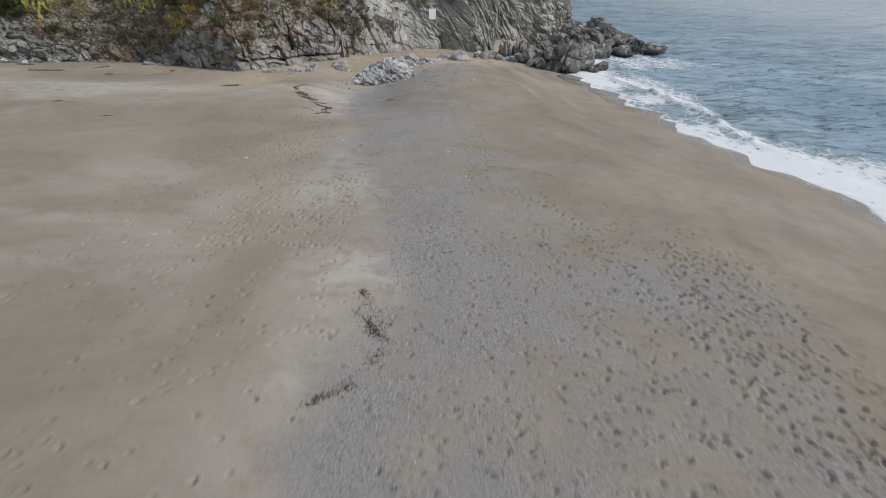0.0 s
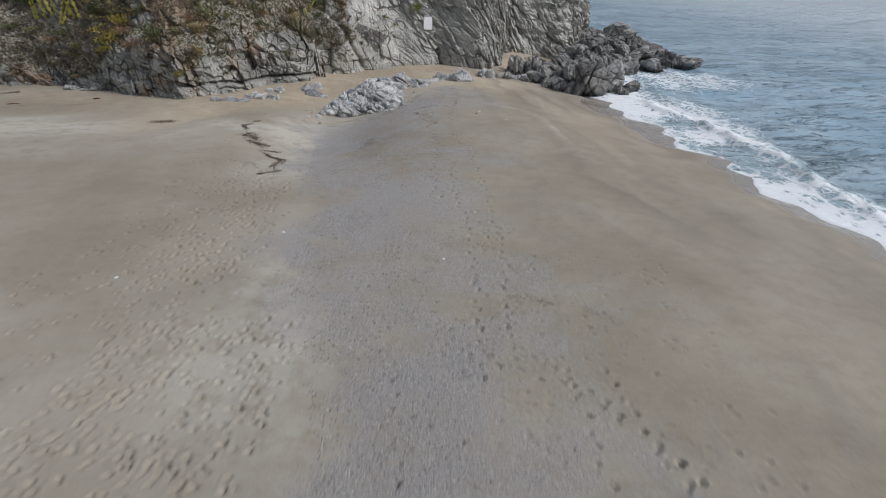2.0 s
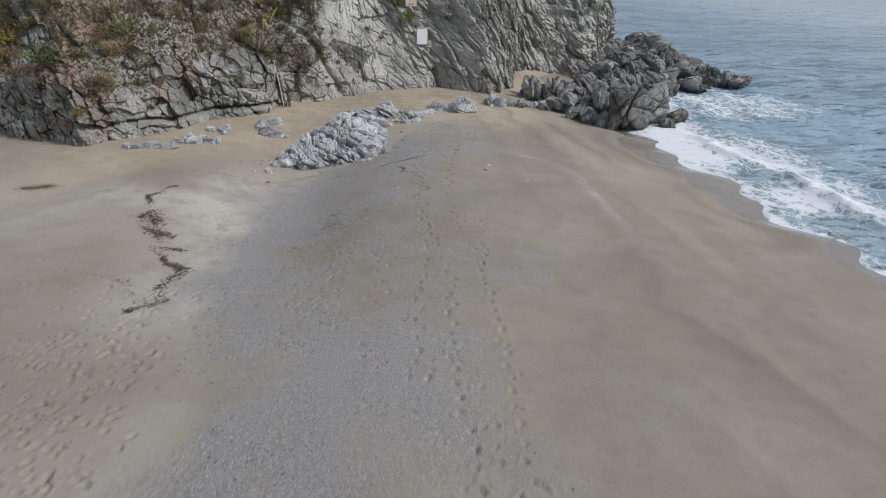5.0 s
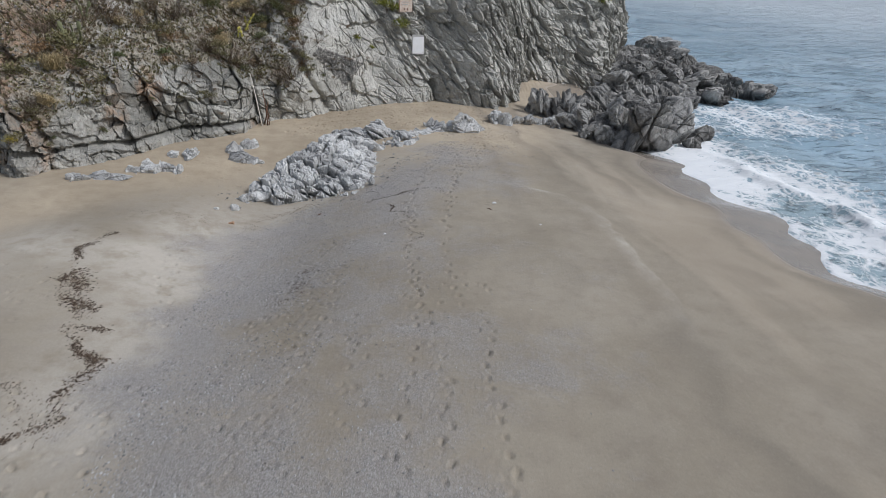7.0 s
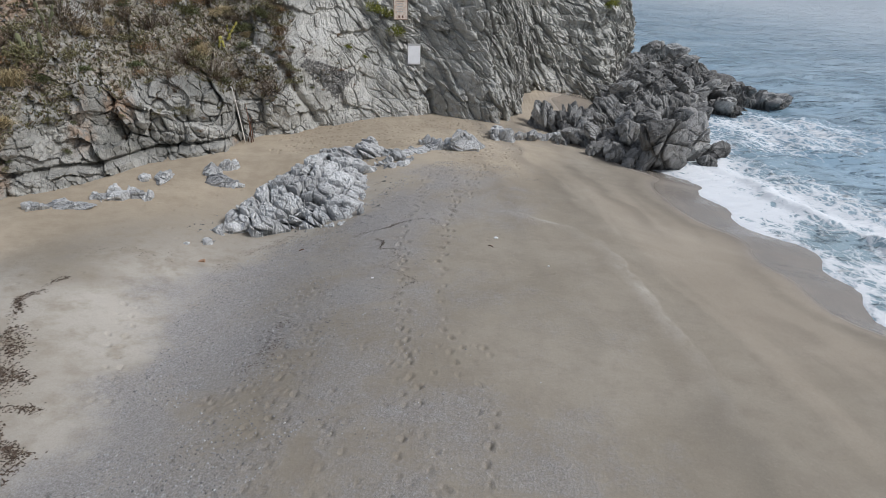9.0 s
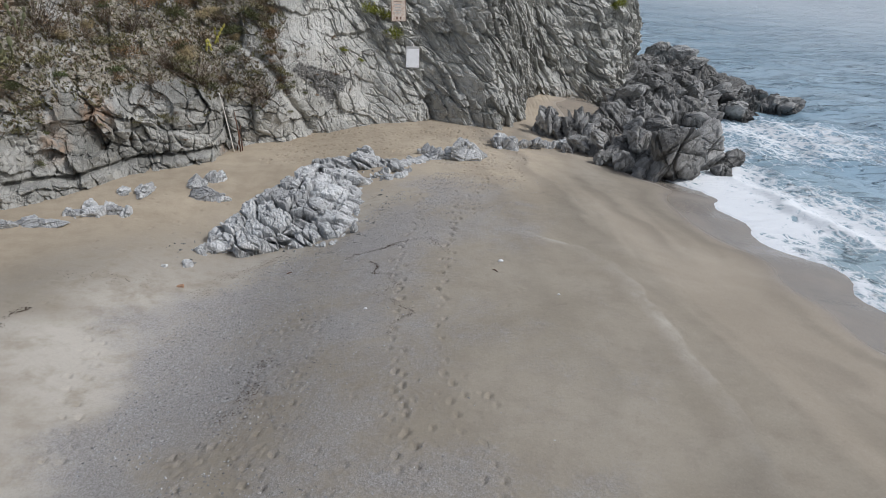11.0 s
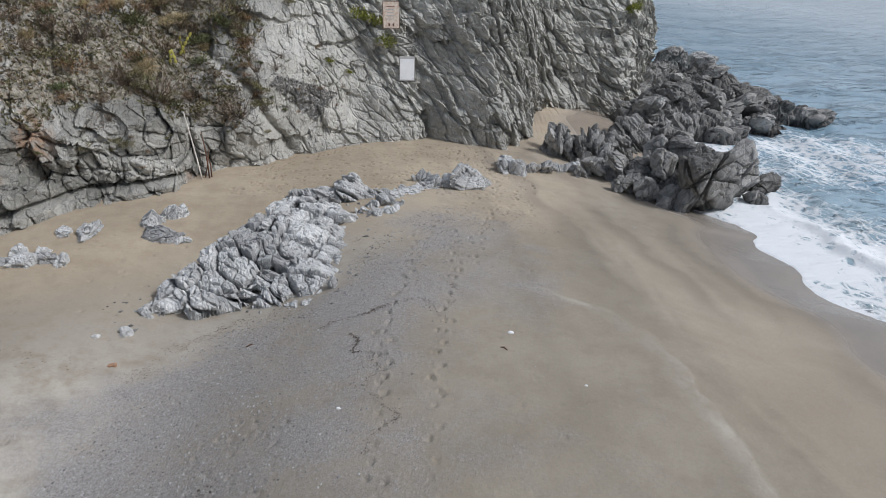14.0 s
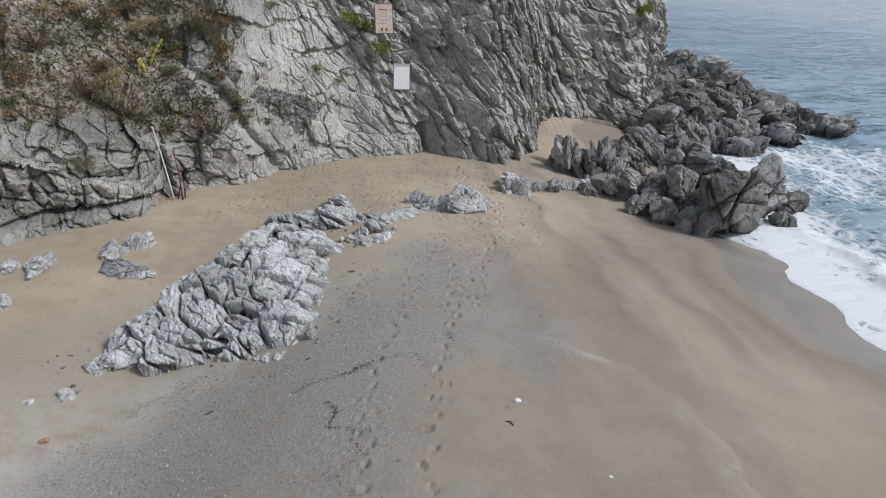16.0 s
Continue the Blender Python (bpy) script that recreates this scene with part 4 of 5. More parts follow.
# ---------------------------------------------------------------- low rocks by the sea
BUMPS = [  # x, y, half length, half width, turn, top
    (9.3, 83.2, 1.1, 0.8, 20, 1.25), (10.4, 82.6, 1.3, 0.9, -10, 1.15), (11.9, 82.2, 1.4, 1.0, -20, 0.95), (11.0, 80.4, 1.7, 1.2, -10, 0.45), (12.6, 79.6, 1.5, 1.1, -20, 0.4), (10.0, 78.9, 1.0, 0.6, 0, 0.3),
    (13.9, 79.2, 1.2, 1.4, 0, 0.75), (14.6, 81.2, 1.5, 1.1, 20, 0.7), (16.4, 82.0, 1.6, 1.0, -15, 1.0), (14.8, 77.2, 1.4, 1.6, 10, 0.7), (13.0, 77.0, 0.9, 0.7, 0, -0.1), (18.2, 79.2, 1.3, 1.4, 0, 0.6), (20.6, 79.8, 1.2, 0.8, -10, -0.6),
    (15.4, 87.6, 2.0, 1.6, 30, 1.15), (17.6, 87.2, 2.4, 1.8, 0, 0.85), (13.6, 85.4, 1.6, 1.0, 20, 0.75), (18.6, 84.2, 1.6, 1.0, -20, 0.5), (17.4, 80.6, 1.3, 1.1, 0, 0.4)]
POINT = [(19.4, 93.0, 4.2, 3.4, 30, 2.5), (22.0, 91.8, 3.4, 1.8, 10, 0.8), (23.4, 96.6, 4.2, 3.2, 25, 2.2), (26.2, 102.6, 3.6, 3.4, 30, 3.0), (28.0, 98.6, 3.8, 2.6, 15, 1.9), (30.2, 97.6, 2.6, 2.0, 15, 1.0),
         (32.4, 97.4, 1.5, 1.3, 20, 0.3), (21.6, 101.0, 4.0, 4.4, 0, 3.0), (27.0, 94.2, 3.4, 1.4, 8, 0.2), (18.0, 91.0, 2.6, 2.2, 0, 2.1), (31.2, 125.0, 3.4, 2.4, 0, 1.7)]


def build_shore_rocks():
    base = tagged(new("shore_rocks"), "dark grey jagged rocks running out into the surf", "rocks", kind="structure")

    def ridge(name, rows, x0, x1, y0, y1, step, floor, sizes, seed, power, ledge, pitch, shear):
        gx, gy = np.meshgrid(np.arange(x0, x1, step), np.arange(y0, y1, step))
        wx, wy = gx + 0.8 * fbm(gx * 0.55, gy * 0.55, seed, 4), gy + 0.8 * fbm(gx * 0.55, gy * 0.55, seed + 5, 4)
        top = mounds(wx, wy, rows, floor, power)
        bed = top + 0.12 * gx + 0.10 * fbm(gx * 0.5, gy * 0.5, seed + 8, 3)
        top = top + ledge * np.sin(bed * 6.283 / pitch) / 6.283 * pitch
        mx, my, z, tone, _ = rubble(gx, gy, top, seed, 20, sizes, shear, 0.07)
        keep = z > np.maximum(sand_z(gx, gy) - 0.2, SEA - 0.5)
        wet = smooth(-0.1, -0.75, z + 0.5 * fbm(gx * 0.7, gy * 0.7, 6, 3)) * smooth(12.5, 15.0, gx)
        sheet(name, mx, my, z, SHORE_ROCK, {"tone": tone - (0.45 if pitch > 0.7 else 0.1), "wet": wet}, keep=keep, parent=base, flat=True)

    ridge("near_rocks", BUMPS, 7.5, 23.0, 75.0, 90.0, 0.05, -2.2, ((1.3, 0.9, 0.34, 0.06, 0.28), (0.56, 0.4, 0.22, 0.035, 0.16), (0.24, 0.18, 0.07, 0.02, 0.04)), 431, 0.6, 0.6, 0.6, (0.5, -0.9))
    ridge("point_rocks", POINT, 13.5, 37.5, 87.0, 129.0, 0.085, -2.6, ((2.3, 1.8, 0.36, 0.05, 0.5), (0.9, 0.8, 0.22, 0.035, 0.34), (0.4, 0.34, 0.10, 0.02, 0.1)), 467, 0.8, 0.75, 0.75, (0.35, 0.4))
    # the large split boulder beside the water and those round it
    rows = [(15.85, 76.0, 0.3, 1.7, 1.35, 1.95, (8, -14, 20)), (18.7, 78.4, 0.1, 1.1, 1.0, 1.4, (0, 18, 40)), (21.0, 79.5, -0.95, 0.9, 0.7, 0.65, (0, 0, 10)), (14.1, 75.6, -0.55, 0.5, 0.55, 0.8, (15, 30, 30)), (13.7, 75.3, -0.7, 0.4, 0.4, 0.6, (15, 30, 70)), (12.9, 76.2, -0.35, 0.62, 0.5, 0.62, (0, 10, 50)),
            (11.9, 77.0, -0.15, 0.5, 0.45, 0.42, (0, 0, 20)), (12.9, 77.6, 0.1, 0.75, 0.5, 0.45, (10, 0, 70)), (14.3, 77.6, 0.7, 0.6, 0.9, 0.8, (0, 35, 10)), (16.6, 81.0, 0.85, 0.9, 0.55, 0.5, (0, 15, -20)), (15.4, 81.8, 0.6, 0.8, 0.5, 0.6, (15, 30, 0)), (13.4, 78.6, 0.5, 0.7, 0.5, 0.4, (0, 0, 30)),
            (19.4, 77.2, -0.9, 0.6, 0.5, 0.5, (0, 0, 30)), (12.3, 79.0, 0.45, 0.8, 0.5, 0.5, (0, 20, 40)), (10.9, 79.3, 0.3, 0.7, 0.45, 0.45, (10, 20, 0))]
    for i, (x, y, z, rx, ry, rz, turn) in enumerate(rows):
        boulder("boulder", (x, y, z), (rx, ry, rz), turn, (143 if i == 0 else 40) + i, SHORE_ROCK, level=6 if i < 3 else 5, cracks=8 if i == 0 else 5 if i < 3 else 3, edge=12 if i == 0 else 30, rough=0.07, parent=base, wet=-0.75, joints=((0.8, 0.10), (0.34, 0.04)), planes=18 if i == 0 else 12, cleft=0.22)
    boulder("boulder", (25.8, 103.4, 3.0), (1.2, 1.0, 0.75), (0, 10, 30), 77, PALE_ROCK, level=5, cracks=3, parent=base, label="pale weathered boulder on the point")
    for i in range(9):
        boulder("plate", (14.35 + 0.11 * i, 75.05 + 0.05 * i, -0.55 + 0.10 * i), (0.09, 0.5, 0.75 + 0.08 * i), (10, 24, 18), 170 + i, SHORE_ROCK, level=4, cracks=1, parent=base, wet=-1.0)
    # broken blocks over the point
    rng = np.random.default_rng(19)
    for i in range(44):
        x0, y0, a, b, turn, z0 = POINT[i % 10]
        r, w = math.sqrt(rng.uniform(0.02, 0.8)), rng.uniform(3.3, 6.1)
        x, y, size = x0 + a * r * math.cos(w), y0 + b * r * math.sin(w), rng.uniform(0.4, 1.0)
        z = -2.6 + (z0 + 2.6) * max(0.05, 1 - r * r / 1.35) ** 0.8
        boulder("boulder", (x, y, z - 0.15), (size * 1.4, size, size * 0.7), (rng.uniform(-15, 15), rng.uniform(0, 30), rng.uniform(0, 180)), 240 + i, SHORE_ROCK, level=4, cracks=3, parent=base, wet=-0.4, planes=11, cleft=0.2)
    # upright splinters on the ridge beside the sand pocket
    rng = np.random.default_rng(12)
    for i in range(20):
        x = rng.uniform(9.0, 12.6)
        y = 83.5 - 0.3 * (x - 9) - rng.uniform(0, 1.1)
        boulder("splinter", (x, y, 1.05 - 0.12 * (x - 9) + rng.uniform(-0.3, 0.35)), (rng.uniform(0.2, 0.4), rng.uniform(0.22, 0.4), rng.uniform(0.55, 0.95)), (rng.uniform(-15, 15), rng.uniform(5, 28), rng.uniform(0, 180)), 90 + i, SHORE_ROCK, level=4, cracks=2, parent=base, wet=-3.0)


build_shore_rocks()

# ---------------------------------------------------------------- the pale outcrop in the sand
OUTLINE = [(-8.4, 63.7), (-7.7, 63.1), (-6.9, 63.9), (-5.8, 63.9), (-4.5, 64.3), (-2.85, 63.65), (-2.2, 63.7), (-2.05, 64.7), (-1.6, 65.9), (-1.3, 68.0), (-1.45, 70.7), (-2.0, 71.8), (-3.4, 72.4), (-4.8, 72.1), (-5.3, 70.4), (-6.2, 68.4), (-7.2, 67.1), (-7.7, 66.0), (-7.7, 65.0)]
KNOBS = [  # smaller heads behind the main mass
    (-2.15, 74.6, 1.15, 0.8, 10, 1.1), (-3.6, 72.7, 1.6, 0.6, 5, 0.95), (-2.2, 72.9, 1.3, 0.7, 15, 1.05), (-0.9, 73.3, 1.2, 0.5, 10, 0.75), (-1.9, 73.8, 1.0, 0.6, 0, 0.7), (-0.6, 71.9, 0.8, 0.55, 15, 0.75), (0.25, 71.9, 0.4, 0.35, 0, 0.62), (0.2, 74.0, 0.7, 0.4, 25, 0.7), (1.2, 74.6, 0.6, 0.4, 30, 0.7), (-1.3, 71.2, 0.7, 0.5, 40, 0.6)]


def outcrop_top(x, y):
    """A crest along the landward side, a broken slope to the open sand and a steep end."""
    wx, wy = x + 0.45 * fbm(x * 0.8, y * 0.8, 3, 4), y + 0.45 * fbm(x * 0.8, y * 0.8, 8, 4)
    along, across = (wx + 8) * 0.45 + (wy - 63.5) * 0.89, (wx + 8) * 0.89 - (wy - 63.5) * 0.45
    crest = np.interp(along, [-0.5, 1.0, 2.2, 3.2, 4.4, 6.7, 8.5, 9.5], [-0.45, -0.1, 0.15, 0.5, 0.85, 1.05, 1.1, 0.85])
    field = crest - np.interp(along, [0, 3, 7], [0.35, 0.55, 0.7]) * ((across + 0.3) / 4.3).clip(0, 2) ** 1.5
    field = field - 0.3 * np.exp(-((across - 0.9 + 0.1 * (along - 6)) / 0.16) ** 2) * smooth(4.0, 5.2, along) - 0.7 * np.exp(-((across - 2.25 - 0.2 * along) / 0.22) ** 2) * smooth(3.6, 2.6, along) - 0.2 * np.exp(-((across - 2.9) / 0.14) ** 2) * smooth(2.5, 4, along)
    ground = sand_z(x, y)
    d = inside(wx, wy, OUTLINE)
    steep = 0.22 + 0.35 * smooth(2.0, 4.0, across) * smooth(4, 6, along)
    main = ground + (np.maximum(field, ground + 0.15) - ground) * (1 - np.exp(-d.clip(0) / steep)) - 1.4 * smooth(0.12, -0.3, d)
    return np.maximum(main, mounds(wx, wy, KNOBS, -1.6, 0.4))


def build_outcrop():
    """Each large block between open joints is a part."""
    base = tagged(new("rock_outcrop"), "pale grey fractured rock outcrop rising from the sand", "rock outcrop")
    xs, ys = np.arange(-9.2, 2.2, 0.035), np.arange(62.4, 76.2, 0.035)
    gx, gy = np.meshgrid(xs, ys)
    top = outcrop_top(gx, gy)
    mx, my, z, tone, number = rubble(gx, gy, top, 611, 64, ((1.2, 0.95, 0.26, 0.06, 0.5), (0.48, 0.38, 0.13, 0.025, 0.24), (0.19, 0.15, 0.03, 0.015, 0.05)), (0.9, -1.3), 0.02, 0.14)
    above = (z > sand_z(gx, gy) - 0.25) & (top > sand_z(gx, gy) - 0.7)
    for value in np.unique(number[above]):
        rows, cols = np.nonzero(above & (number == value))
        j0, j1, i0, i1 = max(rows.min() - 1, 0), rows.max() + 2, max(cols.min() - 1, 0), cols.max() + 2
        w = np.s_[j0:j1, i0:i1]
        mine, left = above[w] & (number[w] == value), above[w] & (number[w] == value)
        while left.any():
            piece = np.zeros(left.shape, bool)
            piece[tuple(np.argwhere(left)[0])] = True
            while True:
                grown = np.pad(piece, 1)
                grown = (grown[:-2, 1:-1] | grown[2:, 1:-1] | grown[1:-1, :-2] | grown[1:-1, 2:] | grown[:-2, :-2] | grown[2:, 2:] | grown[:-2, 2:] | grown[2:, :-2] | piece) & mine
                if grown.sum() == piece.sum():
                    break
                piece = grown
            left &= ~piece
            if piece.sum() > 30:
                sheet("rock_block", mx[w], my[w], z[w], PALE_ROCK, {"tone": tone[w]}, keep=piece, parent=base, flat=True)
    rng = np.random.default_rng(31)
    ring = np.argwhere((top < sand_z(gx, gy) - 0.8) & (inside(gx, gy, OUTLINE) > -0.9))
    k = ring[rng.integers(len(ring), size=90)]
    x, y = gx[k[:, 0], k[:, 1]], gy[k[:, 0], k[:, 1]]
    tagged(lumps("rock_chips", np.stack([x, y, sand_z(x, y) + 0.01], -1), 0.03 + 0.13 * rng.uniform(size=90) ** 2.5, SCREE, 6, parent=base), kind="stuff")


build_outcrop()


def build_stones():
    """Single rocks that stand out of the sand."""
    grey = "grey weathered rock half buried in the sand"
    rows = [(3.7, 75.4, 0.35, 1.15, 0.95, 0.75, (0, 12, 25)), (2.5, 75.2, 0.3, 0.5, 0.55, 0.6, (20, 25, 0)), (1.8, 74.9, 0.25, 0.5, 0.5, 0.5, (10, 15, 50)), (0.8, 74.0, 0.25, 0.6, 0.4, 0.35, (0, 0, 20)), (0.2, 73.3, 0.3, 0.45, 0.35, 0.3, (0, 10, 0)),
            (0.0, 71.2, 0.35, 0.4, 0.35, 0.25, (0, 0, 30)), (-0.7, 71.0, 0.3, 0.35, 0.35, 0.3, (0, 0, 10)), (5.6, 77.8, 0.4, 0.4, 0.45, 0.5, (10, 20, 0)), (6.5, 77.7, 0.35, 0.5, 0.45, 0.5, (0, 20, 40)), (7.3, 78.4, 0.2, 0.45, 0.4, 0.45, (10, 10, 80)),
            (8.2, 78.9, 0.1, 0.5, 0.4, 0.4, (0, 10, 10)), (9.0, 79.6, -0.1, 0.6, 0.5, 0.45, (0, 0, 60)), (9.9, 79.9, -0.2, 0.5, 0.4, 0.4, (0, 0, 0)), (6.0, 78.5, 0.5, 0.6, 0.4, 0.4, (0, 15, 0)), (1.3, 75.6, 0.4, 0.5, 0.4, 0.45, (0, 30, 0))]
    for i, (x, y, z, a, b, c, turn) in enumerate(rows):
        tagged(boulder("rock", (x, y, z), (a, b, c), turn, 500 + i, PALE_ROCK, level=5, cracks=3), grey, "rock", "rocks across the beach")
    slabs = [(-9.2, 69.3, 0.05, 1.0, 0.5, 0.3), (-9.7, 69.1, 0.0, 0.5, 0.35, 0.22), (-8.5, 69.2, 0.0, 0.45, 0.3, 0.25), (-10.2, 70.3, 0.35, 0.55, 0.5, 0.4), (-9.6, 71.0, 0.4, 0.5, 0.35, 0.3), (-9.2, 71.4, 0.45, 0.4, 0.3, 0.25),
             (-12.2, 69.0, 0.5, 1.1, 0.5, 0.25), (-13.0, 68.6, 0.5, 0.6, 0.4, 0.25), (-13.3, 66.2, 0.2, 0.8, 0.5, 0.3), (-12.4, 66.5, 0.15, 0.45, 0.4, 0.3), (-14.0, 65.9, 0.2, 0.5, 0.4, 0.3), (-14.9, 64.7, 0.25, 1.2, 0.5, 0.25), (-16.0, 64.2, 0.3, 0.7, 0.4, 0.25),
             (-11.9, 66.3, 0.1, 0.35, 0.25, 0.25), (-7.9, 62.3, -0.45, 0.26, 0.2, 0.14), (-8.6, 61.9, -0.4, 0.22, 0.18, 0.12), (-12.9, 67.0, 0.3, 0.4, 0.3, 0.25), (-13.7, 66.8, 0.3, 0.4, 0.3, 0.3), (-1.65, 64.7, -0.4, 0.24, 0.26, 0.4)]
    for i, (x, y, z, a, b, c) in enumerate(slabs):
        tagged(boulder("rock", (x, y, float(sand_z(x, y)) - 0.2 * c), (0.85 * a, 0.85 * b, 1.35 * c), (6, 4, 17 * i), 600 + i, PALE_ROCK, level=5, cracks=3, rough=0.06, joints=((0.5, 0.12), (0.25, 0.04))), "low pale grey rock slab in the sand below the cliff", "rock", "rocks below the cliff")


build_stones()
# ---------------------------------------------------------------- plants and things on the cliff


def on_face(x, z):
    """The point of the cliff face at this x and height."""
    gx, gy, gz = FACE[:3]
    k = np.argmin((gx - x) ** 2 + (gz - z) ** 2)
    return Vector((gx.ravel()[k], gy.ravel()[k], gz.ravel()[k]))


def leaves(rng, count, size, reach, long=2.2, up=0.5):
    """Small leaf blades in an uneven mound."""
    verts, faces = [], []
    lumps = rng.normal(size=(7, 3)) * np.array(reach) * 0.45
    lumps[:, 2] = np.abs(lumps[:, 2])
    for i in range(count):
        d = rng.normal(size=3)
        d[2] = abs(d[2])
        d /= np.linalg.norm(d)
        at = lumps[rng.integers(7)] + d * np.array(reach) * rng.uniform(0.25, 0.75)
        way = d + rng.normal(size=3) * 0.6 + np.array((0, 0, up))
        way /= np.linalg.norm(way)
        side = np.cross(way, rng.normal(size=3))
        side /= np.linalg.norm(side) + 1e-9
        s = size * rng.uniform(0.6, 1.4)
        k = len(verts)
        verts += [at - side * s * 0.2, at + way * s * long * 0.5 - side * s * 0.5, at + way * s * long, at + way * s * long * 0.5 + side * s * 0.5]
        faces.append((k, k + 1, k + 2, k + 3))
    return verts, faces


def twigs(rng, count, reach, thick=0.008, top=1.1):
    verts, faces = [], []
    for i in range(count):
        d = rng.normal(size=3) * np.array(reach)
        d[2] = abs(d[2]) * 1.2 + 0.3 * reach[2]
        a, b = rng.normal(size=3) * np.array(reach) * 0.12, d * rng.uniform(0.7, top)
        a[2] = -0.08
        mid = (a + b) / 2 + rng.normal(size=3) * 0.04
        k = len(verts)
        for p, w in ((a, thick), (mid, thick * 0.7), (b, thick * 0.25)):
            for j in range(3):
                ang = j * 2.094
                verts.append(p + w * np.array((math.cos(ang), math.sin(ang), 0.2)))
        for r in (0, 3):
            for j in range(3):
                faces.append((k + r + j, k + r + (j + 1) % 3, k + r + 3 + (j + 1) % 3, k + r + 3 + j))
    return verts, faces


def shrub(kind, seed, leaf_count, twig_count, size, reach, label):
    rng = np.random.default_rng(seed)
    ob = tagged(new("shrub"), label, "shrub", "shrubs on the cliff")
    mesh_of("foliage", *leaves(rng, leaf_count, size, reach), LEAF[kind], ob)
    mesh_of("brushwood", *twigs(rng, twig_count, reach), STEM, ob)
    return ob


def tussock(seed, label="straw-coloured dry grass tussock on the cliff"):
    """Long blades that arch out and droop."""
    rng = np.random.default_rng(seed)
    verts, faces = [], []
    for i in range(260):
        w, tall, out = rng.uniform(0, 6.283), rng.uniform(0.3, 0.6), rng.uniform(0.15, 0.6)
        base = np.array((rng.normal() * 0.08, rng.normal() * 0.08, -0.05))
        d, side = np.array((math.cos(w), math.sin(w), 0)), np.array((-math.sin(w), math.cos(w), 0)) * 0.008
        line = [base + d * out * t + np.array((0, 0, tall * (1.6 * t - 1.15 * t * t))) for t in (0, 0.35, 0.7, 1.0)]
        k = len(verts)
        for t, p in zip((1, 0.9, 0.6, 0.1), line):
            verts += [p - side * t, p + side * t]
        faces += [(k + 2 * j, k + 2 * j + 1, k + 2 * j + 3, k + 2 * j + 2) for j in range(3)]
    return tagged(mesh_of("grass_tussock", verts, faces, LEAF["straw"]), label, "grass tussock", "tussocks on the cliff")


def prickly_pear(seed, pads, size, material, label):
    """Flat oval pads growing out of each other's rims."""
    rng = np.random.default_rng(seed)
    ob = tagged(new("prickly_pear"), label, "cactus", "cacti on the cliff")
    d, faces = ico(3)
    wide_spread = 0.25 if pads < 13 else 0.055 * pads
    spots = [(Vector((rng.uniform(-1, 1) * wide_spread, rng.uniform(-0.15, 0.15), -0.05 + rng.uniform(-0.3, 0.3) * (pads > 13))), Vector((rng.uniform(-0.6, 0.6), 0, 1)).normalized(), rng.uniform(0.9, 2.2)) for _ in range(max(2, pads // 4))]
    for i in range(pads):
        at, way, spin = spots[i % len(spots)] if i < len(spots) else spots[rng.integers(len(spots))]
        long, wide = size * rng.uniform(0.85, 1.15), size * rng.uniform(0.6, 0.75)
        if i >= len(spots):
            way = (way + Vector(rng.normal(size=3) * 0.65)).normalized()
            way.z = abs(way.z) * 0.7 + 0.25
            way.normalize()
        side = way.cross(Vector((math.cos(spin), math.sin(spin), 0.1))).normalized()
        thick = way.cross(side)
        centre = at + way * long * 0.5
        narrow = 1 - 0.35 * smooth(0.2, -1.0, d[:, 2])
        verts = [centre + side * (p[0] * wide * 0.5 * n) + thick * (p[1] * 0.035) + way * (p[2] * long * 0.5) for p, n in zip(d, narrow)]
        mesh_of("pad", verts, faces, material, ob, flat=False)
        spots.append((centre + way * long * 0.42 + side * rng.uniform(-0.3, 0.3) * wide, way, spin + rng.uniform(-0.8, 0.8)))
    return ob


def plant(ob, x, z, scale, seed, lift=0.0, first=False):
    at = on_face(x, z)
    lean = random.Random(seed)
    m = pose(at.x, at.y - 0.05, at.z + lift, lean.uniform(-5, 30), lean.uniform(-15, 15), lean.uniform(0, 360) if not first else 0)
    made = copy_thing(ob, m)
    made.scale = (scale, scale, scale * lean.uniform(0.8, 1.15))
    return made


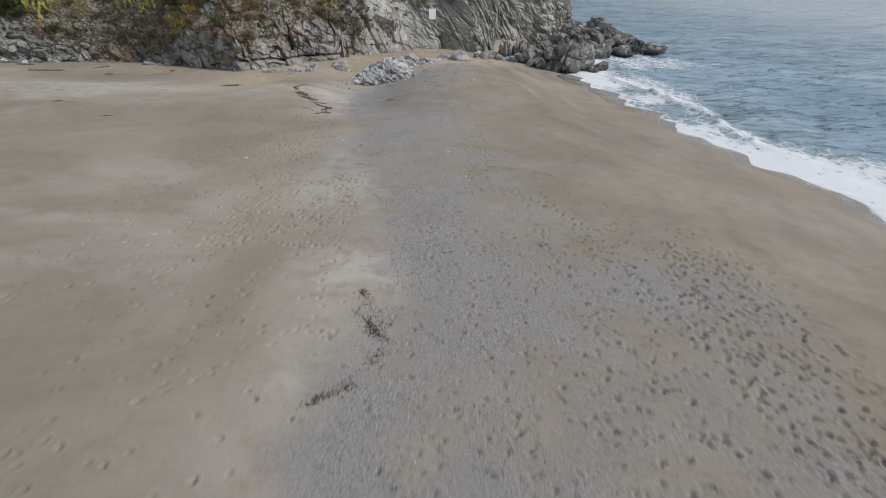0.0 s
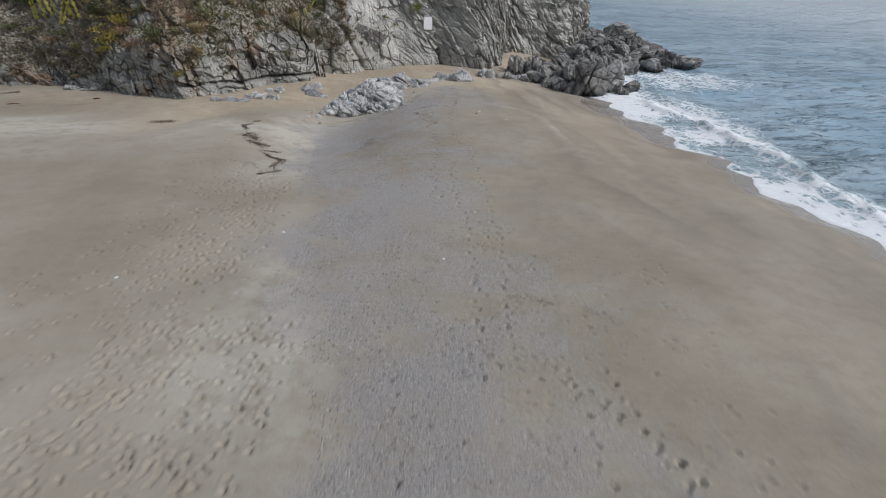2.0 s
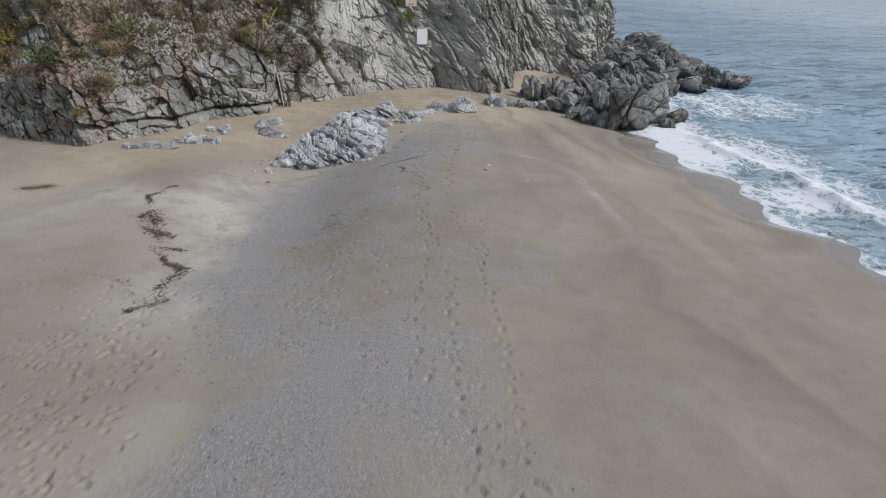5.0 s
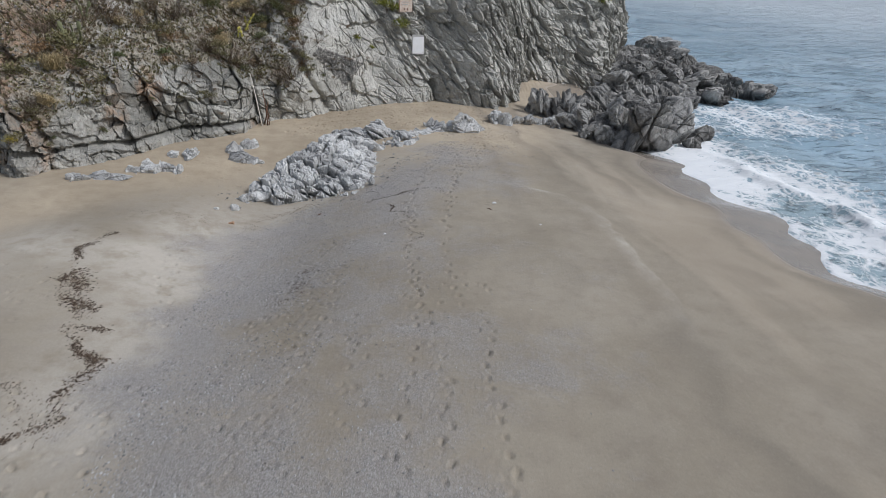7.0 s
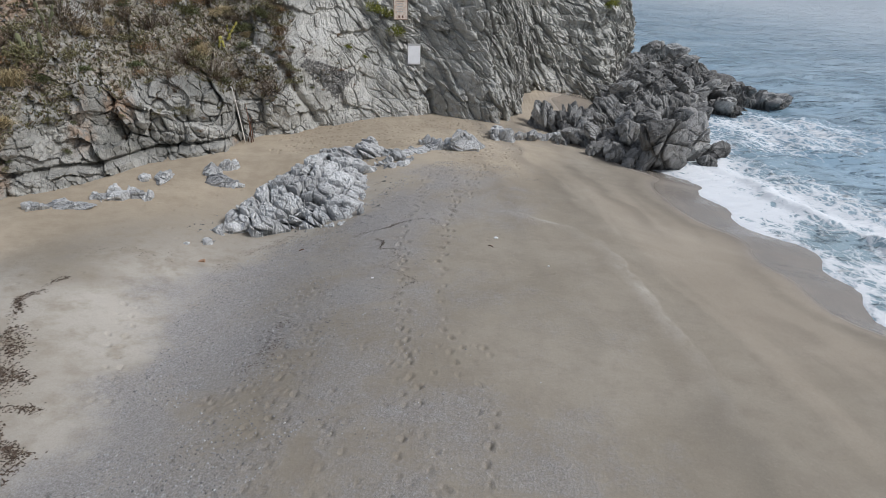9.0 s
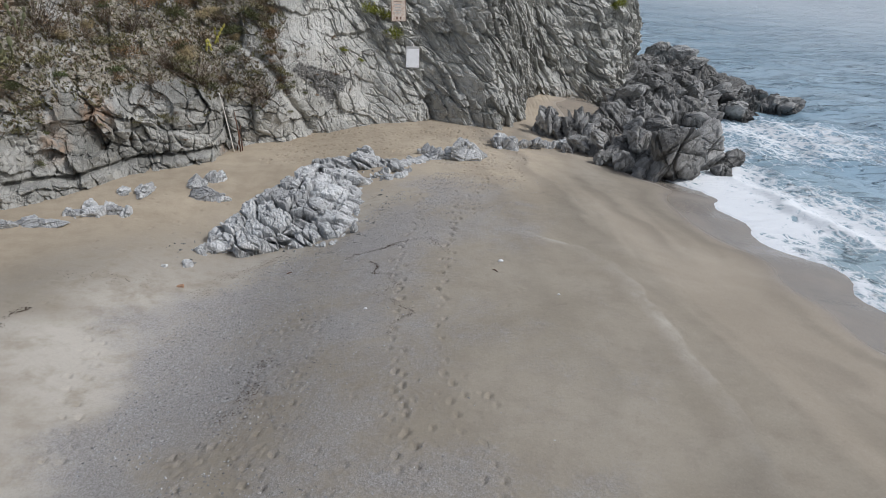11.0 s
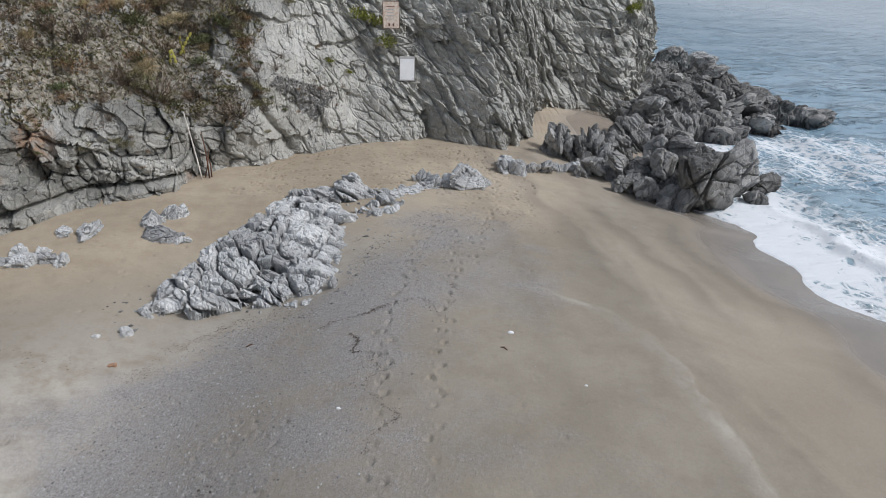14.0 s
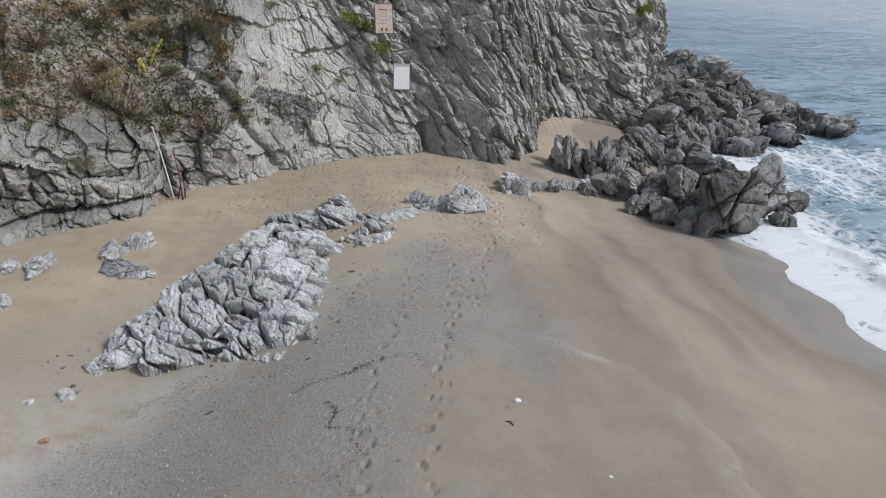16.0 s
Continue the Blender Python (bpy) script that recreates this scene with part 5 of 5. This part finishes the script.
def build_plants():
    kinds = [shrub("green", 1, 420, 12, 0.035, (0.42, 0.42, 0.30), "dark green low shrub growing on the cliff"), shrub("olive", 2, 420, 14, 0.032, (0.40, 0.40, 0.28), "olive green shrub growing on the cliff"),
             shrub("brown", 3, 330, 40, 0.026, (0.46, 0.42, 0.34), "dry brown twiggy shrub on the cliff"), shrub("grey", 4, 260, 60, 0.022, (0.50, 0.45, 0.34), "leafless grey-brown scrub on the cliff"),
             shrub("rust", 5, 360, 24, 0.03, (0.40, 0.40, 0.32), "rust-coloured dried shrub on the cliff"), shrub("moss", 6, 520, 6, 0.034, (0.40, 0.34, 0.20), "bright green cushion plant on the rock face"), shrub("gold", 7, 420, 20, 0.04, (0.45, 0.4, 0.45), "yellow-green leafy bush on the slope"), tussock(8), shrub("dark", 9, 1300, 14, 0.045, (0.5, 0.45, 0.42), "dense dark green bush above the beach")]
    straw = 7
    rng = random.Random(5)
    # single plants that stand out
    for i, (k, x, z, s) in enumerate([(5, -2.15, 7.1, 2.2), (5, -1.75, 7.0, 1.6), (5, -1.15, 5.85, 1.6), (5, -4.05, 5.1, 0.8), (5, -3.1, 4.4, 0.7), (5, 16.9, 7.3, 1.9), (5, 4.6, 8.5, 1.9), (5, 11.4, 8.2, 1.8), (5, 2.7, 8.5, 0.9), (2, -6.6, 5.1, 0.7), (4, -4.7, 3.7, 0.65), (4, -4.9, 5.9, 0.6), (2, -6.4, 5.6, 0.6),
                                      (1, -7.6, 3.3, 1.0), (2, -7.6, 4.4, 0.9), (1, -7.7, 3.9, 0.8), (4, -8.0, 5.3, 0.9), (1, -8.4, 7.6, 1.2), (2, -8.8, 7.1, 1.1), (4, -8.2, 6.4, 1.0), (1, -8.3, 7.0, 1.0), (1, -6.2, 8.2, 1.1), (2, -10.5, 3.9, 1.1), (4, -10.6, 4.1, 0.8), (2, -13.1, 4.4, 1.2), (4, -14.4, 4.6, 1.0),
                                      (1, -12.1, 2.6, 1.0), (1, -13.4, 2.7, 0.8), (2, -12.7, 3.7, 1.1), (1, -14.1, 4.1, 1.0), (2, -13.4, 3.4, 1.0), (straw, -12.1, 5.3, 1.5), (straw, -11.5, 7.5, 1.2), (straw, -14.9, 8.2, 1.3), (straw, -13.6, 8.2, 1.2), (2, -12.1, 4.6, 1.1), (1, -18.6, 2.1, 1.1), (6, -18.7, 2.0, 0.7), (0, -23.0, 2.1, 0.9),
                                      (0, -19.9, 2.6, 0.8), (1, -18.0, 3.2, 1.0), (1, -16.7, 3.2, 0.8), (0, -17.2, 4.9, 1.2), (0, -16.0, 5.1, 1.0), (6, -25.0, 4.0, 2.4), (4, -23.6, 4.6, 2.4), (4, -23.0, 3.6, 1.9), (6, -24.3, 5.2, 2.2), (4, -22.0, 3.9, 2.0), (2, -21.2, 3.4, 1.8), (6, -25.4, 3.2, 1.6), (1, -21.0, 4.4, 1.8), (0, -24.7, 5.9, 2.4), (0, -26.5, 5.8, 2.2),
                                      (8, -43.4, 5.0, 2.3), (8, -42.2, 5.9, 2.2), (8, -45.0, 5.6, 2.6), (8, -44.4, 4.4, 2.1), (8, -42.6, 4.4, 1.8), (8, -41.6, 6.6, 2.2), (8, -46.0, 4.8, 2.4), (8, -34.0, 6.3, 2.0), (8, -26.2, 6.4, 1.6), (8, -36.2, 6.6, 1.8), (1, -28.5, 3.2, 1.6), (1, -33.0, 4.2, 1.9), (2, -36.0, 3.2, 1.6), (4, -31.0, 3.6, 1.6), (0, -22.6, 6.2, 1.8), (0, -39.0, 3.4, 1.2), (1, -41.0, 3.2, 1.3), (2, -37.5, 4.4, 1.8), (0, -35.0, 4.4, 1.9), (2, -34.0, 3.0, 1.4), (0, -29.8, 4.2, 1.7), (2, -27.6, 4.2, 1.8), (1, -37.0, 3.0, 1.2), (0, -32.0, 2.4, 1.1)]):
        plant(kinds[k], x, z, s, i)
    # the scrub slope
    gx, gy, gz, scrub, hh = FACE
    pick = np.flatnonzero(((scrub > 0.42) & (hh < 10.5) & (gx > -46) & (gx < -5.5)).ravel())
    near = pick[gx.ravel()[pick] > -19]
    for i in range(150):
        k = near[rng.randrange(len(near))] if i % 5 < 2 else pick[rng.randrange(len(pick))]
        x, z = gx.ravel()[k], gz.ravel()[k]
        kind = rng.choices([0, 1, 2, 3, 4, straw], (4, 7, 9, 8, 2, 2))[0]
        plant(kinds[kind], x, z, rng.uniform(0.8, 1.9) * (1.4 if x < -17 else 1.15), 900 + i)
    # a gully full of growth runs down beside the pale slab
    for i in range(20):
        t = i / 19
        plant(kinds[(1, 2, 4, 1, 2)[i % 5]], -8.6 + 1.3 * t + rng.uniform(-0.3, 0.3), 8.0 - 5.0 * t, rng.uniform(0.8, 1.35), 1500 + i)
    # cracks in the lower face hold a few
    pick = np.flatnonzero(((scrub < 0.3) & (hh > 1.3) & (hh < 6) & (gx > -26) & (gx < -3)).ravel())
    for i in range(45):
        k = pick[rng.randrange(len(pick))]
        plant(kinds[rng.choice([0, 1, 1, 2, 4])], gx.ravel()[k], gz.ravel()[k], rng.uniform(0.3, 0.62), 1300 + i)
    for ob in kinds:
        for o in list(ob.children) + [ob]:
            bpy.data.objects.remove(o)
    # cacti
    bright, dull = "yellow-green prickly pear cactus on the scrub slope", "dull grey-green prickly pear cactus on the scrub slope"
    for i, (x, z, pads, size, m) in enumerate([(-11.0, 6.0, 9, 0.27, 0), (-11.4, 5.6, 6, 0.25, 0), (-17.9, 7.1, 8, 0.34, 1), (-17.4, 5.9, 6, 0.40, 1), (-28.8, 5.5, 9, 0.5, 0), (-27.8, 6.8, 11, 0.5, 0), (-25.7, 6.6, 9, 0.5, 0), (-17.7, 6.0, 5, 0.42, 1), (-29.6, 5.7, 9, 0.45, 0),
                                               (-40.8, 5.1, 24, 0.5, 0), (-39.4, 5.4, 20, 0.5, 0), (-41.3, 4.6, 16, 0.5, 0), (-31.8, 5.7, 14, 0.45, 0), (-30.2, 5.0, 10, 0.45, 0), (-38.4, 5.8, 14, 0.45, 0), (-40.2, 4.2, 14, 0.45, 0), (-36.8, 5.0, 12, 0.42, 0), (-33.0, 5.2, 10, 0.42, 0)]):
        ob = prickly_pear(60 + i, pads, size, CACTUS_DULL if m else CACTUS, dull if m else bright)
        ob.matrix_basis = Matrix.Translation(on_face(x, z) + Vector((0, -0.12, 0)))
    # low dry growth that nobody could count
    npr = np.random.default_rng(8)
    pick = np.flatnonzero(((scrub > 0.3) & (hh < 11) & (gx > -46) & (gx < -5)).ravel())
    for name, kind, count, label in (("dry_undergrowth", "brown", 6000, "dry brown undergrowth over the slope"), ("low_growth", "olive", 7000, "dull olive low growth over the slope")):
        verts, faces = [], []
        for k in npr.choice(pick, count):
            p = np.array((gx.ravel()[k], gy.ravel()[k], gz.ravel()[k]))
            for j in range(5):
                tip = p + np.array((npr.normal() * 0.10, -abs(npr.normal()) * 0.10, npr.uniform(0.06, 0.22)))
                side = npr.normal(size=3) * 0.02
                n = len(verts)
                verts += [p - side, p + side, tip]
                faces.append((n, n + 1, n + 2))
        tagged(mesh_of(name, verts, faces, LEAF[kind]), label, "undergrowth", kind="stuff")


build_plants()


def build_scree():
    gx, gy, gz, scrub, hh = FACE
    rng = np.random.default_rng(3)
    # a tongue of loose stones in a hollow of the pale face, and stones caught on the slope
    run = (gx + 6.7) * 0.77 - (gz - 4.6) * 0.64
    side = (gx + 6.7) * 0.64 + (gz - 4.6) * 0.77
    tongue = np.flatnonzero(((run > 0) & (run < 3.0) & (np.abs(side) < 0.3 + 0.22 * run)).ravel())
    slope = np.flatnonzero(((scrub > 0.35) & (hh < 10) & (gx > -46)).ravel())
    k = np.concatenate([rng.choice(tongue, 2300), rng.choice(slope, 2600)])
    p = np.stack([gx.ravel()[k], gy.ravel()[k] - 0.02, gz.ravel()[k]], -1)
    s = np.concatenate([rng.uniform(0.03, 0.075, 2300), rng.uniform(0.03, 0.14, 2600) ** 1.0])
    tagged(lumps("loose_stones", p, s, SCREE, 4), "grey loose stones lying on the cliff", "stones", kind="stuff")


build_scree()


def panel(name, wide, high, thick, material, parent, at, edge=0.012, label=""):
    bm = bmesh.new()
    bmesh.ops.create_cube(bm, size=1.0, matrix=Matrix.Translation(at) @ Matrix.Diagonal((wide, thick, high, 1)))
    bmesh.ops.bevel(bm, geom=bm.edges[:], offset=min(edge, thick * 0.4), segments=2, affect="EDGES")
    return part(name, bm, material, parent, label)


def rod(name, line, radii, material, parent=None, sides=8, label=""):
    bm = bmesh.new()
    rings = []
    for i, (p, r) in enumerate(zip(line, radii)):
        a, b = Vector(line[max(i - 1, 0)]), Vector(line[min(i + 1, len(line) - 1)])
        turn = (b - a).to_track_quat("Z", "X").to_matrix()
        rings.append([bm.verts.new(Vector(p) + turn @ Vector((r * math.cos(j * 2 * math.pi / sides), r * math.sin(j * 2 * math.pi / sides), 0))) for j in range(sides)])
    for r0, r1 in zip(rings, rings[1:]):
        for j in range(sides):
            bm.faces.new((r0[j], r0[(j + 1) % sides], r1[(j + 1) % sides], r1[j]))
    bm.faces.new(rings[0][::-1])
    bm.faces.new(rings[-1])
    return part(name, bm, material, parent, label, flat=False)


def build_signs():
    white = tagged(new("sign"), "blank white rectangular sign fixed to the cliff", "sign")
    panel("backing", 0.94, 1.42, 0.03, SIGN_BACK, white, (0.0, 0.03, 0.03), label="stained grey backing plate")
    panel("panel", 0.86, 1.2, 0.02, SIGN_WHITE, white, (0.0, 0.0, -0.02), label="clean white face")
    for x in (-0.36, 0.36):
        for z in (-0.52, 0.5):
            bm = bmesh.new()
            bmesh.ops.create_uvsphere(bm, u_segments=8, v_segments=5, radius=0.02, matrix=Matrix.Translation((x, -0.012, z)))
            part("bolt", bm, BOARD_EDGE, white)
    for x in (-0.25, 0.25):
        panel("bracket", 0.05, 0.05, 0.5, SIGN_BACK, white, (x, 0.28, 0.35))
    white.matrix_basis = pose(0.23, 84.05, 4.62, -6, 2, 12)
    old = tagged(new("notice_board"), "weathered peeling notice board with rust stains on the cliff", "notice board")
    panel("board", 0.92, 1.44, 0.03, BOARD, old, (0, 0, 0))
    for x in (-0.475, 0.475):
        panel("side_rail", 0.035, 1.5, 0.05, BOARD_EDGE, old, (x, 0, 0))
    for z in (-0.735, 0.735):
        panel("cross_rail", 0.915, 0.035, 0.05, BOARD_EDGE, old, (0, 0, z))
    for x in (-0.12, 0.12):
        panel("dark_mark", 0.10, 0.16, 0.008, DRIFTWOOD, old, (x, -0.019, -0.55))
    for i in range(5):
        panel("faded_bar", 0.5 - 0.06 * (i % 3), 0.05, 0.006, BOARD_EDGE if i == 0 else SIGN_BACK, old, (-0.05, -0.018, 0.45 - 0.17 * i))
    for x in (-0.3, 0.3):
        panel("bracket", 0.05, 0.05, 0.6, BOARD_EDGE, old, (x, 0.31, -0.3))
    old.matrix_basis = pose(-0.68, 83.95, 7.68, -6, 0, 10)


build_signs()


def build_pole():
    pole = tagged(new("cane_pole"), "bleached white cane pole leaning in a cleft of the cliff", "pole")
    a, b = Vector((-9.85, 75.8, 0.2)), Vector((-10.35, 75.9, 3.6))
    line = [a + (b - a) * t + Vector((0.03 * math.sin(t * 3), 0, 0)) for t in np.linspace(0, 1, 9)]
    rod("cane", line, [0.042 - 0.014 * t for t in np.linspace(0, 1, 9)], BLEACHED, pole)
    for i in (2, 4, 6):
        p = line[i]
        rod("node", [p - (b - a) * 0.006, p, p + (b - a) * 0.006], [0.04, 0.048, 0.04], BLEACHED, pole)
    for i, (x0, x1, z1, r) in enumerate([(-9.5, -9.7, 2.5, 0.04), (-9.75, -9.45, 1.7, 0.03), (-9.45, -9.6, 1.3, 0.035)]):
        stick = rod("driftwood", [(x0, 75.9 + 0.1 * i, 0.2), ((x0 + x1) / 2 + 0.06, 76.0 + 0.1 * i, 0.2 + z1 / 2), (x1, 76.15 + 0.1 * i, z1)], [r, r * 0.9, r * 0.5], DRIFTWOOD)
        tagged(stick, "dark reddish driftwood branch wedged in the cleft", "driftwood", "driftwood in the cleft")


build_pole()
# ---------------------------------------------------------------- what lies on the sand


def strand(line, count, spread, rng):
    """Points strewn along a line on the sand, in clots."""
    line = np.array(line, float)
    run = np.concatenate([[0], np.cumsum(np.hypot(*np.diff(line, axis=0).T))])
    clots = rng.uniform(0, run[-1], max(5, count // 60))
    d = np.where(rng.uniform(size=count) < 0.75, clots[rng.integers(len(clots), size=count)] + rng.normal(size=count) * 0.28, rng.uniform(0, run[-1], count)).clip(0, run[-1])
    wig = 0.35 * np.sin(d * 2.1) + 0.2 * np.sin(d * 5.3)
    x = np.interp(d, run, line[:, 0]) + wig * 0.5 + rng.normal(size=count) * spread
    y = np.interp(d, run, line[:, 1]) + rng.normal(size=count) * spread * 0.7
    return x, y


def wrack(name, lines, seed, label):
    rng = np.random.default_rng(seed)
    verts, faces = [], []
    for line, count, spread, size in lines:
        count, size = int(count * 1.7), size * 0.75
        x, y = strand(line, count, spread * rng.uniform(0.4, 0.9), rng)
        z = sand_z(x, y)
        for a, b, c in zip(x, y, z):
            w, s = rng.uniform(0, 6.283), size * rng.uniform(0.4, 1.5)
            d, n = np.array((math.cos(w), math.sin(w), rng.normal() * 0.15)), np.array((-math.sin(w), math.cos(w), 0)) * s * rng.uniform(0.05, 0.2)
            p = np.array((a, b, c + 0.012))
            k = len(verts)
            verts += [p - d * s * 0.5, p + n, p + d * s * 0.5, p - n, p + np.array((0, 0, 0.006 + 0.12 * s))]
            faces += [(k, k + 1, k + 4), (k + 1, k + 2, k + 4), (k + 2, k + 3, k + 4), (k + 3, k, k + 4)]
    return tagged(mesh_of(name, verts, faces, WEED), label, "sea wrack", kind="stuff")


def build_litter():
    wrack("sea_wrack", [
        ([(-3.3, 12.2), (-2.2, 13.0), (-1.7, 13.5), (-1.25, 14.7), (-1.5, 15.8), (-1.75, 16.5), (-2.2, 18.3)], 420, 0.14, 0.10), ([(-2.0, 17.5), (-1.2, 15.5)], 120, 0.3, 0.07),
        ([(-11.3, 57.9), (-11.4, 56.4), (-11.4, 55.6), (-11.2, 54.4), (-10.8, 53.2), (-10.3, 52.3), (-9.6, 51.4), (-9.1, 50.3), (-8.4, 49.3), (-7.8, 48.7), (-7.6, 47.8), (-7.8, 47.0), (-7.6, 46.2)], 520, 0.2, 0.12), ([(-8.6, 49.6), (-7.8, 48.7), (-7.6, 47.8), (-7.9, 47.0), (-7.5, 46.2), (-8.0, 45.4)], 300, 0.18, 0.12), ([(-10.9, 53.5), (-10.3, 53.1)], 90, 0.35, 0.13), ([(-10.1, 52.2), (-9.4, 51.8)], 110, 0.4, 0.13), ([(-9.2, 50.6), (-8.5, 50.7)], 80, 0.35, 0.12), ([(-8.3, 49.2), (-7.8, 49.0)], 70, 0.3, 0.12),
        # the first row stands for dark grey pebbles, drawn as wrack pieces
        ([(-7.3, 59.5), (-6.8, 60.6), (-6.1, 62.1), (-5.4, 63.0), (-4.3, 63.6), (-2.8, 63.3), (-1.0, 62.9)], 330, 0.22, 0.05), ([(0.8, 59.6), (-0.5, 59.4), (0.2, 58.4), (0.8, 57.6), (0.6, 57.0), (0.4, 56.1)], 150, 0.08, 0.05),
        ([(-10.9, 54.2), (-10.0, 52.2), (-9.2, 51.2)], 260, 0.35, 0.12), ([(-9.9, 47.8), (-8.3, 46.9), (-7.4, 45.6)], 120, 0.3, 0.08), ([(-8.4, 46.4), (-9.2, 42.5), (-8.0, 40.0)], 130, 0.5, 0.07),
        ([(2.1, 61.7), (1.5, 63.3), (0.6, 63.0), (-0.6, 62.4), (-1.6, 61.9)], 230, 0.09, 0.06), ([(-0.6, 61.3), (-0.5, 60.3), (0.4, 60.1), (0.5, 59.3), (-0.3, 58.6)], 170, 0.06, 0.06),
        ([(2.3, 62.6), (2.7, 65.5), (2.9, 68.5)], 110, 0.12, 0.05), ([(-3.6, 53.0), (-3.1, 55.6)], 150, 0.4, 0.08), ([(-17.2, 57.6), (-17.7, 57.3), (-18.1, 57.2)], 750, 0.6, 0.06), ([(-7.2, 65.0), (-7.8, 64.6)], 110, 0.25, 0.08),
        ([(-8.6, 60.5), (-11.5, 60.0)], 50, 0.4, 0.06), ([(-22.4, 43.2), (-21.4, 43.3)], 60, 0.25, 0.06), ([(-28.0, 47.8), (-26.0, 47.2)], 80, 0.3, 0.06), ([(-31, 61.2), (-29, 62.4), (-26.8, 62.1), (-24.5, 63.0)], 420, 0.5, 0.05), ([(-6, 41), (3, 36.5), (9, 33)], 140, 0.5, 0.05), ([(2.6, 32.6), (5.4, 31.8), (6.1, 30.8), (6.8, 30.0), (7.8, 29.1)], 190, 0.2, 0.05)], 21, "dark brown sea wrack, twigs and a line of pebbles strewn on the sand")
    rng = np.random.default_rng(77)
    # gravel that lies loose over the grey band
    n = 42000
    y = rng.uniform(7, 72, n)
    edge = np.interp(y, [0, 10, 15, 19, 25, 32, 40, 48, 56, 60, 62.5, 65, 70, 82], [-2.2, -2.0, -1.2, -0.7, -1.4, -3.4, -5.0, -5.6, -6.6, -6.4, -5, -1.6, 1, 9])
    x = edge + np.abs(rng.normal(size=n)) * 3.2 - 0.4
    fine = fbm(x * 0.6, y * 0.6, 31, 3) > -0.12
    x, y = x[fine], y[fine]
    p = np.stack([x, y, sand_z(x, y) + 0.004], -1)
    tagged(lumps("gravel", p, 0.011 + 0.03 * rng.uniform(size=len(x)) ** 3, PEBBLE, 9), "grey and white pebbles lying on the gravel band", "gravel", kind="stuff")
    # single things
    for name, x, y, size, label in (("white_shell", 4.2, 61.2, 0.10, "white shell lying on the sand"), ("white_shell", -0.5, 57.8, 0.06, "white shell lying on the sand"), ("white_shell", 1.1, 35.2, 0.07, "white shell lying on the sand"), ("white_shell", -5.2, 37.6, 0.07, "white shell lying on the sand"),
                                    ("white_shell", 5.9, 58.6, 0.05, "white shell lying on the sand"), ("white_shell", -9.9, 33.5, 0.07, "white shell lying on the sand")):
        bm = bmesh.new()
        bmesh.ops.create_uvsphere(bm, u_segments=12, v_segments=7, radius=size, matrix=Matrix.Diagonal((1, 0.72, 0.45, 1)))
        for v in bm.verts:
            v.co *= 1 + 0.12 * math.sin(9 * math.atan2(v.co.y, v.co.x))
        ob = part(name, bm, SIGN_WHITE, flat=False)
        ob.location = (x, y, float(sand_z(x, y)) + size * 0.15)
        tagged(ob, label, "shell", "shells on the sand")
    for i, (x, y, w, long, r) in enumerate([(3.9, 60.3, 2.4, 0.24, 0.02), (-3.8, 61.7, 0.6, 0.22, 0.025), (-25.2, 64.1, 0.4, 0.5, 0.07), (-30.5, 62.3, 0.3, 0.8, 0.05), (-27.6, 47.8, 0.6, 0.7, 0.025), (-21.9, 43.2, 2.9, 0.6, 0.025)]):
        d = Vector((math.cos(w), math.sin(w), 0)) * long * 0.5
        c = Vector((x, y, float(sand_z(x, y)) + r * 0.6))
        tagged(rod("driftwood", [c - d, c + Vector((0.02, 0.05, 0.02)), c + d], [r * 0.7, r, r * 0.5], DRIFTWOOD), "dark driftwood stick lying on the sand", "driftwood", "driftwood on the sand")
    ochre = plain_material("orange_stone", (0.40, 0.24, 0.15), (0.30, 0.19, 0.12), 9.0)
    tagged(boulder("stone", (-7.55, 60.7, float(sand_z(-7.55, 60.7)) + 0.02), (0.13, 0.10, 0.07), (0, 0, 30), 801, ochre, level=3, joints=()), "small orange stone on the sand", "stone")
    # timber and stones washed up below the far slope
    for i, (x, y, w, long, wide) in enumerate([(-37.4, 64.0, 0.08, 3.2, 0.45), (-44.0, 69.0, 0.5, 2.6, 0.25), (-42.3, 68.0, -0.3, 2.2, 0.22), (-43.4, 67.2, 0.2, 2.8, 0.2), (-45.5, 67.8, 0.7, 2.0, 0.25), (-33.0, 66.0, 0.2, 1.6, 0.18), (-40.9, 66.6, -0.1, 1.8, 0.2)]):
        bm = bmesh.new()
        bmesh.ops.create_cube(bm, size=1.0, matrix=Matrix.Diagonal((long, wide, 0.09, 1)))
        bmesh.ops.subdivide_edges(bm, edges=bm.edges[:], cuts=3, use_grid_fill=True)
        for v in bm.verts:
            v.co += Vector((0, 0.04 * math.sin(v.co.x * 2.2 + i), 0.05 * math.sin(v.co.x * 1.3))) + 0.015 * noise.noise_vector(v.co * 5)
        ob = part("plank", bm, GREY_WOOD)
        ob.matrix_basis = pose(x, y, float(sand_z(x, y)) + 0.05, 6, 3 * (-1) ** i, math.degrees(w))
        tagged(ob, "weathered grey driftwood plank below the slope", "plank", "planks washed up below the slope")
    r = random.Random(14)
    for i in range(46):
        x = r.uniform(-46, -26.5)
        y = float(foot_y(x)) - r.uniform(-0.4, 1.6)
        s = r.uniform(0.12, 0.42)
        tagged(boulder("rock", (x, y, float(sand_z(x, y)) + 0.15 * s), (s * 1.3, s, s * 0.7), (0, 10, r.uniform(0, 180)), 820 + i, PALE_ROCK if i % 3 == 0 else SHORE_ROCK, level=4, joints=((0.6, 0.1),)), "grey rock fallen to the foot of the slope", "rock", "rocks below the far slope")


build_litter()
